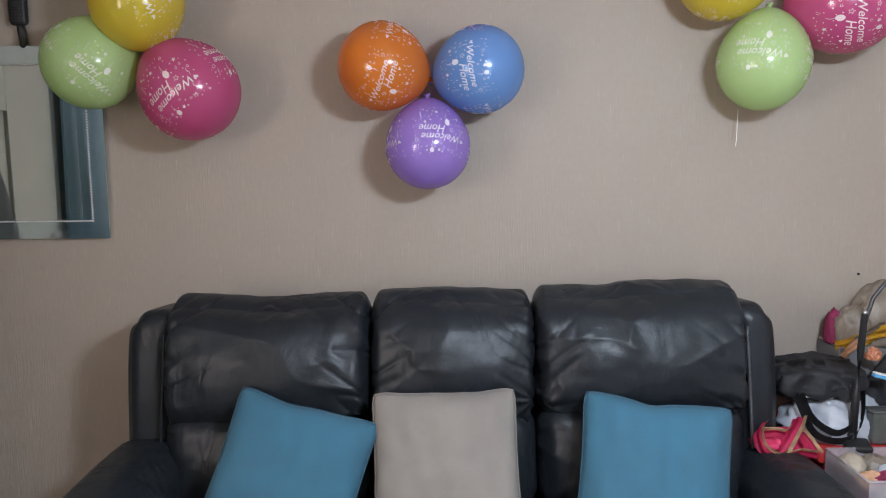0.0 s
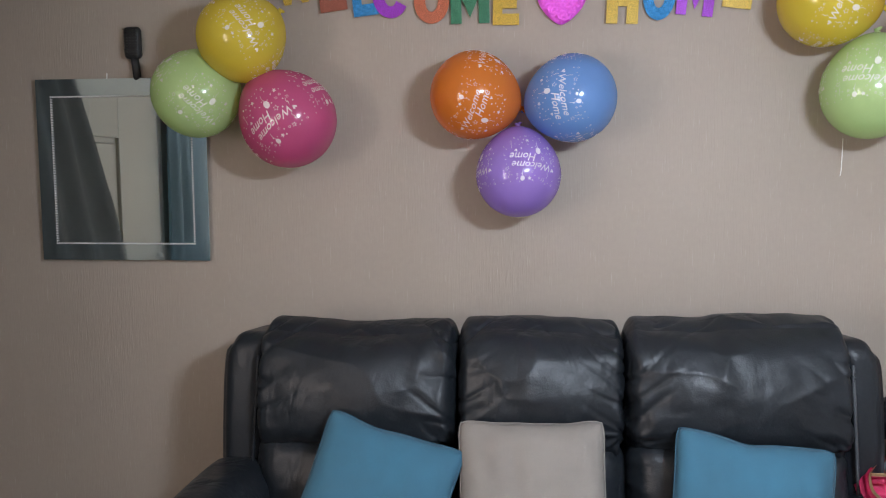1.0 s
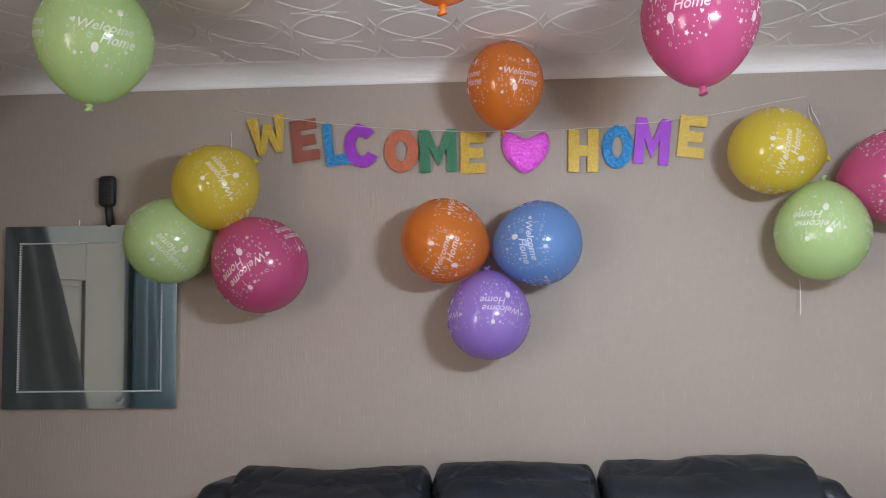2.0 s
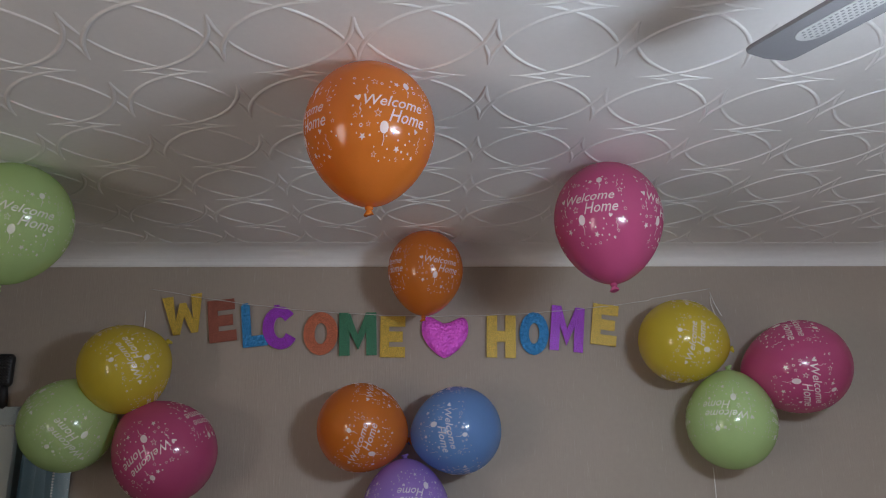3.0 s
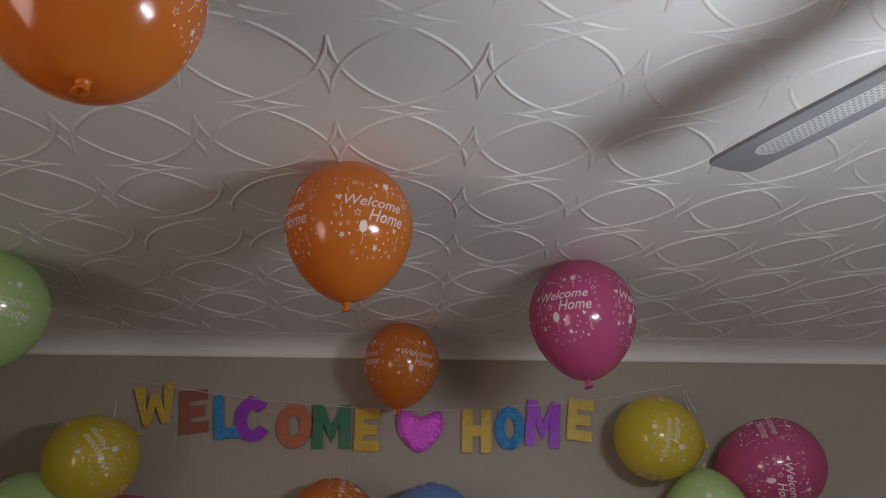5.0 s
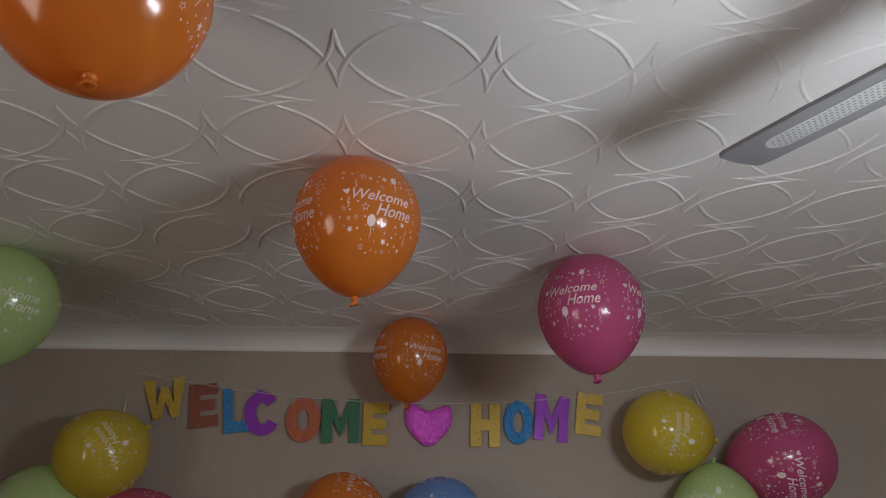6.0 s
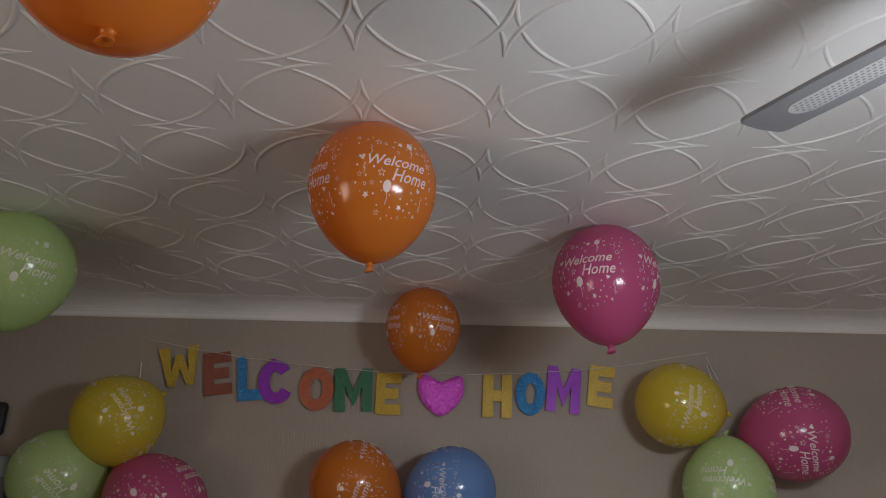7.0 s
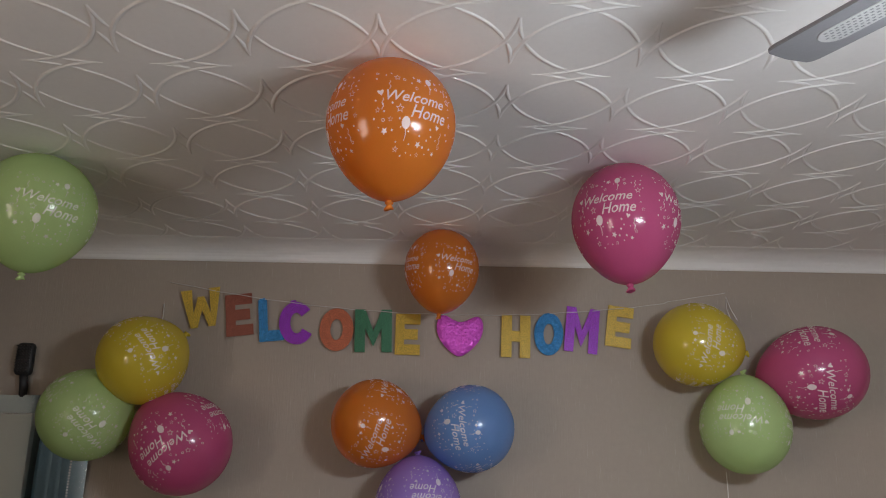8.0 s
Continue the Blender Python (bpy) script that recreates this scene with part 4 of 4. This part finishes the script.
def sofa():
    t = thing("sofa", "three-seat black leather recliner sofa with creased cushions", "sofa")
    part("base", soft_box((0.96, 0.36, 0.15), 0.03, 8), LEATHER, t, m=pose(0.255, -0.50, 0.21))
    part("back_frame", soft_box((0.93, 0.06, 0.44), 0.05, 10), LEATHER, t, m=pose(0.265, -0.105, 0.50))
    for xa, xb, seed, top in ((-0.572, 0.002, 1, 1.037), (0.002, 0.474, 2, 1.041), (0.474, 1.066, 3, 1.055)):
        c, h = (xa + xb) / 2, (xb - xa) / 2

        def crown(p, n, u, base=folds(0.014, seed), h=h, seed=seed):
            q = base(p, n, u)
            if n.y < -0.3:
                q += n * sum(gathers(p, a * h, b, reach, deep, count, ph) for a, b, reach, deep, count, ph in GATHERS[seed])
            sag = 0.012 * noise.noise((q.x * 4 + seed, 0.3, seed)) + 0.004 * noise.noise((q.x * 15 + seed, q.y * 6, seed))
            q.z += sag * max(0, u.z)
            q.z += 0.004 * max(0.0, u.z)
            if seed == 1:
                q.z -= 0.010 * max(0.0, u.z) * math.exp(-((q.x + 0.01) / 0.10) ** 2)
            elif seed == 3:
                q.z += 0.006 * max(0.0, u.z) * math.tanh((q.x + 0.05) / 0.02)
            q.y -= 0.03 * (1 - (u.z + 0.25) ** 2) * (1 if u.y < 0 else 0.2)
            return q

        part("back_cushion", soft_box((h + 0.003, 0.125, 0.195), (0.036, 0.118, 0.105), 84, (0.0, 0.045, 0.004), crown), LEATHER, t, "creased black leather back cushion", m=pose(c, -0.275, top - 0.200, -6))
        if seed == 2:
            part("stitch_line", tube([(c + 0.60 * h, -0.425 - 0.010 * math.sin(math.pi * k / 10), top - 0.14 - 0.017 * k) for k in range(11)], 0.0022, 6), LEATHER, t, "stitched seam")
        part("lumbar_cushion", soft_box((h, 0.11, 0.15), 0.07, 32, (0, 0.04, 0.01), folds(0.008, seed + 4)), LEATHER, t, m=pose(c, -0.345, 0.575, -10))
        part("seat_cushion", soft_box((h, 0.30, 0.085), 0.06, 24, (0, 0.01, 0.025), folds(0.006, seed + 8)), LEATHER, t, m=pose(c, -0.665, 0.385))
    for side, x, w, top in ((-1, -0.624, 0.072, 0.984), (1, 1.112, 0.062, 0.990)):

        def wing(p, n, u, side=side):
            p.x -= side * 0.018 * max(0, u.z) ** 3
            p.z -= 0.022 * max(0, u.x * side) ** 2 * max(0, u.z)
            p.x += 0.004 * noise.noise((p.y * 6, p.z * 5, side))
            return p

        part("side_wing", soft_box((w, 0.135, 0.255), 0.05, 26, (0.004, 0.012, 0.0), wing), LEATHER, t, "smooth black leather wing", m=pose(x, -0.235, top - 0.245, -5))
        seam = tube([(x - side * (w - 0.014 - 0.022 * s), -0.384 - 0.034 * s, top - 0.040 - 0.42 * s) for s in [k / 14 for k in range(15)]], 0.0045, 8)
        # Right seam is a lighter grey than the leather; left matches it.
        part("piping", seam, GREYPIPE if side > 0 else LEATHER, t, "grey piping" if side > 0 else "")
    for x, top, seed in ((-0.630, 0.650, 21), (1.140, 0.612, 22)):
        part("armrest", soft_box((0.112, 0.335, 0.27), 0.085, 26, (0.012, 0.01, 0.02), folds(0.010, seed)), LEATHER, t, "padded black leather armrest", m=pose(x, -0.655, top - 0.28))
    for x in (-0.60, 1.11):
        for yy in (-0.80, -0.20):
            part("foot", lathe([(0, 0), (0.025, 0), (0.03, 0.06), (0, 0.06)], 16), BLACKPLASTIC, t, m=pose(x, yy, 0.002))
    return t


sofa()


def cushion(material, pipe, w, h, m, label, seed):
    t = thing("cushion", label, "cushion", "cushions on the sofa", m)
    bm = bmesh.new()
    n = 40
    off = Vector((seed * 3.3, seed * 1.9, 0))

    dent = {1: -0.35, 2: 0.5, 3: -0.08}[seed]
    deep = {1: 0.006, 2: 0.003, 3: 0.011}[seed]

    def outline(u, v):
        x = u * w / 2 * (1 - 0.040 * (1 - v * v) - 0.040 * abs(v) ** 12)
        yy = v * h / 2 * (1 - 0.034 * (1 - u * u) - 0.040 * abs(u) ** 12)
        if v > 0:
            yy -= v * (deep * math.exp(-((u - dent) / 0.28) ** 2) + 0.004 * (1 - u * u) * (1 + noise.noise((u * 2.6, seed, 2.0))))
        return x, yy

    sides = {}
    for s in (1, -1):
        for i in range(n + 1):
            for k in range(n + 1):
                u, v = 2 * i / n - 1, 2 * k / n - 1
                x, yy = outline(u, v)
                z = s * 0.062 * ((1 - u ** 4) * (1 - v ** 4)) ** 0.65
                z += 0.011 * noise.noise(Vector((x * 9, yy * 6, s)) + off) * (1 - u * u * v * v) + 0.006 * noise.noise(Vector((x * 24, yy * 13, s)) + off)
                edge = abs(u) == 1 or abs(v) == 1
                key = (i, k, 0 if edge else s)
                if key not in sides:
                    sides[key] = bm.verts.new((x, yy, 0 if edge else z))
    for s in (1, -1):
        for i in range(n):
            for k in range(n):
                q = [sides[(a, b, 0)] if (a, b, 0) in sides else sides[(a, b, s)] for a, b in ((i, k), (i + 1, k), (i + 1, k + 1), (i, k + 1))]
                bm.faces.new(q if s > 0 else q[::-1])
    part("cover", bm, material, t)
    line = [(-1 + 2 * k / 24, -1) for k in range(24)] + [(1, -1 + 2 * k / 24) for k in range(24)] + [(1 - 2 * k / 24, 1) for k in range(24)] + [(-1, 1 - 2 * k / 24) for k in range(24)]
    part("piping", tube([(*outline(u, v), 0) for u, v in line], 0.0018, 6, True), pipe, t)
    return t


cushion(TEAL, TEALPIPE, 0.385, 0.40, pose(-0.196, -0.600, 0.612, 65) @ pose(0, 0, 0, 0, 0, -16), "teal velour cushion leaning askew on the sofa", 1)
cushion(BEIGE, PIPING, 0.385, 0.40, pose(0.215, -0.580, 0.632, 66) @ pose(0, 0, 0, 0, 0, 1.5), "beige velour cushion with pale piping on the sofa", 2)
cushion(TEAL, TEALPIPE, 0.40, 0.40, pose(0.757, -0.585, 0.604, 65) @ pose(0, 0, 0, 0, 0, -8), "teal velour cushion with a dented top edge on the sofa", 3)


def scarf():
    t = thing("scarf", "crumpled red silk scarf with gold trim on the sofa arm", "scarf", m=pose(1.158, -0.405, 0.600))
    part("cloth", lump((0.145, 0.10, 0.062), 4, 0.42, 1.8), REDCLOTH, t)
    folds_of_silk = (
        ([(-0.050, -0.010, 0.078), (-0.074, -0.035, 0.062), (-0.072, -0.056, 0.026), (-0.040, -0.066, 0.004), (-0.012, -0.064, 0.012)], 0.034, (0.3, -0.4, 0.6), 0.3),
        ([(0.052, -0.004, 0.092), (0.030, -0.036, 0.076), (0.004, -0.056, 0.046), (-0.020, -0.066, 0.014), (-0.040, -0.064, 0.003)], 0.036, (0.8, -0.2, 0.4), 1.7),
        ([(0.036, -0.018, 0.062), (0.050, -0.046, 0.046), (0.066, -0.060, 0.020), (0.078, -0.062, 0.004)], 0.032, (0.8, -0.1, 0.5), 2.9),
        ([(-0.006, -0.068, 0.006), (0.022, -0.072, 0.016), (0.050, -0.070, 0.012), (0.084, -0.060, 0.004)], 0.030, (0.1, -0.5, 0.8), 4.2),
        ([(-0.066, -0.030, 0.060), (-0.036, -0.046, 0.066), (-0.006, -0.044, 0.060), (0.016, -0.030, 0.070)], 0.026, (0.1, -0.3, 0.9), 5.1),
    )
    for pts, width, side, seed in folds_of_silk:
        band = part("cloth_fold", strip(pts, width, side, 0.0035, 1.3, 0.002, seed), REDCLOTH, t)
        edge = Vector(side).normalized() * width * 0.5
        part("gold_trim", strip([Vector(p) + edge + Vector((0, -0.004, 0.001)) for p in pts], 0.010, side, 0.0008, 2.0, 0.002, seed, 4), GOLDTRIM, band, "gold braid trim")
    return t


scarf()

# ---- storage and bags beside the sofa ----
chest = thing("storage_box", "red plastic storage box with a lid beside the sofa", "storage box")
part("tub", box((1.30, -0.38, 0.002), (1.95, -0.06, 0.552), 0.02, 3), REDPLASTIC, chest)
part("lid", box((1.275, -0.405, 0.550), (1.97, -0.05, 0.592), 0.012, 3), REDPLASTIC, chest, "red plastic lid")


def clear_tub():
    """An open see-through tub with odds and ends in it, in front of the lidded box."""
    t = thing("plastic_tub", "see-through plastic tub full of odds and ends", "tub")
    x0, x1, y0, y1, top = 1.288, 1.80, -0.64, -0.415, 0.602
    for lo, hi in (((x0, y0, 0.002), (x1, y1, 0.012)), ((x0, y0, 0.012), (x1, y0 + 0.004, top)), ((x0, y1 - 0.004, 0.012), (x1, y1, top)), ((x0, y0 + 0.004, 0.012), (x0 + 0.004, y1 - 0.004, top)), ((x1 - 0.004, y0 + 0.004, 0.012), (x1, y1 - 0.004, top))):
        part("tub_side", box(lo, hi), CLEARPLASTIC, t, "clear plastic side", smooth=False)
    part("rim", tube([(x0, y0, top), (x1, y0, top), (x1, y1, top), (x0, y1, top)], 0.004, 8, True), CLEARPLASTIC, t, "clear plastic rim")
    return t


clear_tub()


def handbag():
    t = thing("handbag", "black nylon bag with drooping straps on the storage box", "bag", m=pose(1.330, -0.225, 0.608, 0, 0, -4))

    def slump(p, n, u):
        p.z += 0.012 * noise.noise((p.x * 9, p.y * 6, 4.0)) * (u.z > 0) - 0.02 * max(0, u.z) * u.x ** 2
        return p + n * (0.012 * (1 - abs(noise.noise(p * 15)) * 2.4))

    part("bag_body", soft_box((0.130, 0.075, 0.050), 0.030, 30, (0.006, 0.02, 0.004), slump), BLACKCLOTH, t, m=pose(0.004, 0, 0.148))
    part("flap", soft_box((0.108, 0.012, 0.036), 0.010, 20, (0, 0.004, 0), slump), BLACKCLOTH, t, m=pose(-0.012, -0.086, 0.150, -10, 6))
    for shift, drop in ((0.0, 0.0), (0.018, 0.022)):
        part("bag_strap", strip([(-0.085 + shift, -0.100, 0.125), (-0.068 + shift, -0.134, 0.070), (-0.040 + shift, -0.150, 0.020 + drop), (0.020, -0.156 + shift / 3, 0.003 + drop), (0.074 - shift, -0.150, 0.024 + drop), (0.098 - shift, -0.128, 0.080), (0.108 - shift, -0.098, 0.135)], 0.022, (0.2, -0.25, 0.9), 0.0, 1, 0.003), BLACKCLOTH, t, "flat woven strap")
    part("top_handle", strip([(-0.08, -0.02, 0.192), (-0.055, -0.03, 0.204), (0.0, -0.035, 0.203), (0.04, -0.02, 0.194)], 0.020, (0, 1, 0.3), 0.0, 1, 0.003), BLACKCLOTH, t)
    part("buckle", tube([(0.050, -0.099, 0.150), (0.072, -0.099, 0.150), (0.072, -0.099, 0.128), (0.050, -0.099, 0.128)], 0.0025, 6, True), CHROME, t, "small metal buckle")
    part("zip", tube([(-0.115, 0.02, 0.194), (0.0, 0.02, 0.200), (0.12, 0.02, 0.194)], 0.003, 6), BLACKPLASTIC, t)
    for k in range(4):
        part("tag", box((-0.058 + 0.022 * k, -0.096, 0.112 - 0.001 * k), (-0.041 + 0.022 * k, -0.088, 0.120 - 0.001 * k)), WHITEBAG, t, smooth=False)
    return t


handbag()


def soft_thing(name, label, category, material, size, at, seed, rough=0.4, freq=2.2, piece="cloth"):
    t = thing(name, label, category, m=pose(*at))
    part(piece, lump(size, seed, rough, freq), material, t)
    return t


soft_thing("carrier_bag", "white plastic carrier bag squashed under the black bag", "bag", WHITEBAG, (0.28, 0.19, 0.112), (1.368, -0.270, 0.594), 11, 0.45, 2.3, "bag_skin")
soft_thing("carrier_bag", "small white plastic bag beside the black bag", "bag", WHITEBAG, (0.13, 0.11, 0.115), (1.452, -0.270, 0.594), 12, 0.4, 2.0, "bag_skin")
for label, material, size, at, seed in (
    ("heap of pale wrapped parcels in the clear tub", PALECARD, (0.48, 0.19, 0.555), (1.545, -0.530, 0.014), 31),
    ("small cream parcel on top in the clear tub", CREAM, (0.075, 0.07, 0.05), (1.330, -0.475, 0.560), 34),
    ("small white parcel on top in the clear tub", WHITEBAG, (0.07, 0.06, 0.05), (1.405, -0.520, 0.545), 35),
    ("brown paper parcel on top in the clear tub", TAUPE, (0.09, 0.07, 0.05), (1.405, -0.455, 0.548), 36),
):
    soft_thing("wrapped_parcel", label, "parcel", material, size, at, seed, 0.3, 2.2, "wrapping")
soft_thing("dress_cloth", "folded pink cloth on top of the parcels", "cloth", PINKCLOTH, (0.10, 0.06, 0.04), (1.385, -0.570, 0.560), 32, 0.4)
soft_thing("dress_cloth", "folded peach cloth on top of the parcels", "cloth", PEACH, (0.10, 0.05, 0.04), (1.345, -0.560, 0.555), 33, 0.4)
dark_bin = thing("plastic_bin", "small dark grey plastic bin on the storage box", "bin")
part("bin_body", soft_box((0.080, 0.024, 0.050), 0.012, 10), GREYBIN, dark_bin, m=pose(1.522, -0.352, 0.643))
part("bin_rim", tube([(1.442, -0.376, 0.692), (1.602, -0.376, 0.692), (1.602, -0.328, 0.692), (1.442, -0.328, 0.692)], 0.004, 8, True), GREYBIN, dark_bin)
tall = thing("cardboard_box", "dark grey cardboard box with a pale top", "box")
part("carton", box((1.448, -0.155, 0.594), (1.82, -0.015, 0.822), 0.004), GREYCARD, tall, smooth=False)
part("carton_top", box((1.450, -0.153, 0.822), (1.818, -0.017, 0.828), 0.002), PALECARD, tall, "pale card top", smooth=False)
soft_thing("towel", "crumpled crimson cloth on the cardboard box", "cloth", PINKCLOTH, (0.054, 0.07, 0.105), (1.464, -0.085, 0.826), 13, 0.32, 1.7)
soft_thing("paper_bag", "crumpled taupe bag on the cardboard box", "bag", TAUPE, (0.125, 0.10, 0.125), (1.512, -0.110, 0.826), 14, 0.24, 1.9, "bag_skin")
soft_thing("paper_bag", "rolled taupe bag lying on top of the heap", "bag", TAUPE, (0.19, 0.13, 0.190), (1.600, -0.095, 0.826), 15, 0.28, 2.3, "bag_skin")


def draped_cloth(label, material, bands):
    t = thing("duster", label, "cloth", "dusters on the box")
    for pts, width, side, wave, seed in bands:
        part("cloth", strip(pts, width, side, wave, 1.6, 0.002, seed), material, t)
    return t


draped_cloth("yellow cloth draped over the cardboard box", YELLOWCLOTH, (
    ([(1.436, -0.150, 0.834), (1.470, -0.162, 0.843), (1.510, -0.170, 0.864), (1.560, -0.168, 0.884), (1.640, -0.160, 0.890)], 0.036, (0, -0.6, 0.8), 0.006, 0.4),
    ([(1.500, -0.176, 0.846), (1.545, -0.178, 0.866), (1.590, -0.172, 0.872), (1.650, -0.165, 0.868)], 0.040, (0, -0.5, 0.8), 0.007, 2.1)))
draped_cloth("peach cloth twisted beside the yellow one", PEACH, (
    ([(1.452, -0.170, 0.800), (1.466, -0.180, 0.824), (1.490, -0.184, 0.850), (1.520, -0.180, 0.868)], 0.020, (0.8, -0.3, -0.4), 0.003, 1.1),))
draped_cloth("taupe cloth twisted beside the yellow one", TAUPE, (
    ([(1.470, -0.168, 0.846), (1.500, -0.182, 0.866), (1.540, -0.182, 0.892), (1.575, -0.160, 0.902)], 0.030, (0.2, -0.4, 0.8), 0.005, 3.0),))
soft_thing("snack_bag", "orange wrapper lying in the heap", "wrapper", ORANGECLOTH, (0.042, 0.04, 0.034), (1.516, -0.225, 0.808), 18, 0.5, 2.2, "wrapper_skin")
soft_thing("black_pouch", "black pouch slumped against the cardboard box", "bag", BLACKCLOTH, (0.24, 0.14, 0.235), (1.600, -0.25, 0.594), 19, 0.3, 1.8, "pouch_skin")
ruler = thing("ruler", "white and blue plastic strip on the pouch", "ruler")
part("blade", box((0, -0.010, 0), (0.13, 0.010, 0.010), 0.002), BLUETAPE, ruler, smooth=False, m=pose(1.452, -0.340, 0.788, 0, 14))
part("edge", box((0, -0.008, 0.010), (0.13, 0.008, 0.015), 0.001), WHITE, ruler, smooth=False, m=pose(1.452, -0.340, 0.788, 0, 14))


def phone_stand():
    t = thing("phone_stand", "black clamp-on phone stand with a bent gooseneck", "stand", m=pose(1.384, -0.372, 0.592))
    part("foot_clamp", soft_box((0.036, 0.03, 0.010), 0.008, 8), BLACKPLASTIC, t, m=pose(0.005, -0.02, 0.010, 12, 0, -10))
    part("clamp_screw", lathe([(0, 0), (0.012, 0), (0.012, 0.03), (0, 0.03)], 14), BLACKPLASTIC, t, m=pose(0.0, 0.0, 0.012))
    part("pole", tube([(0.0, 0.0, 0.02), (0.004, 0.0, 0.15), (0.010, 0.0, 0.28), (0.016, 0.0, 0.388)], 0.0105, 12, False, lambda s: 1.15 - 0.3 * s), BLACKPLASTIC, t)
    part("pole_cap", lathe([(0, 0), (0.0085, 0), (0.0085, 0.010), (0, 0.012)], 12), CHROME, t, "shiny pole cap", m=pose(0.016, 0, 0.386))
    part("gooseneck", tube([(0.018, 0.012, 0.30), (0.028, 0.014, 0.37), (0.045, 0.014, 0.43), (0.075, 0.014, 0.47), (0.12, 0.014, 0.50)], 0.006, 10), NECK, t, "dark grey bendy neck")
    return t


phone_stand()
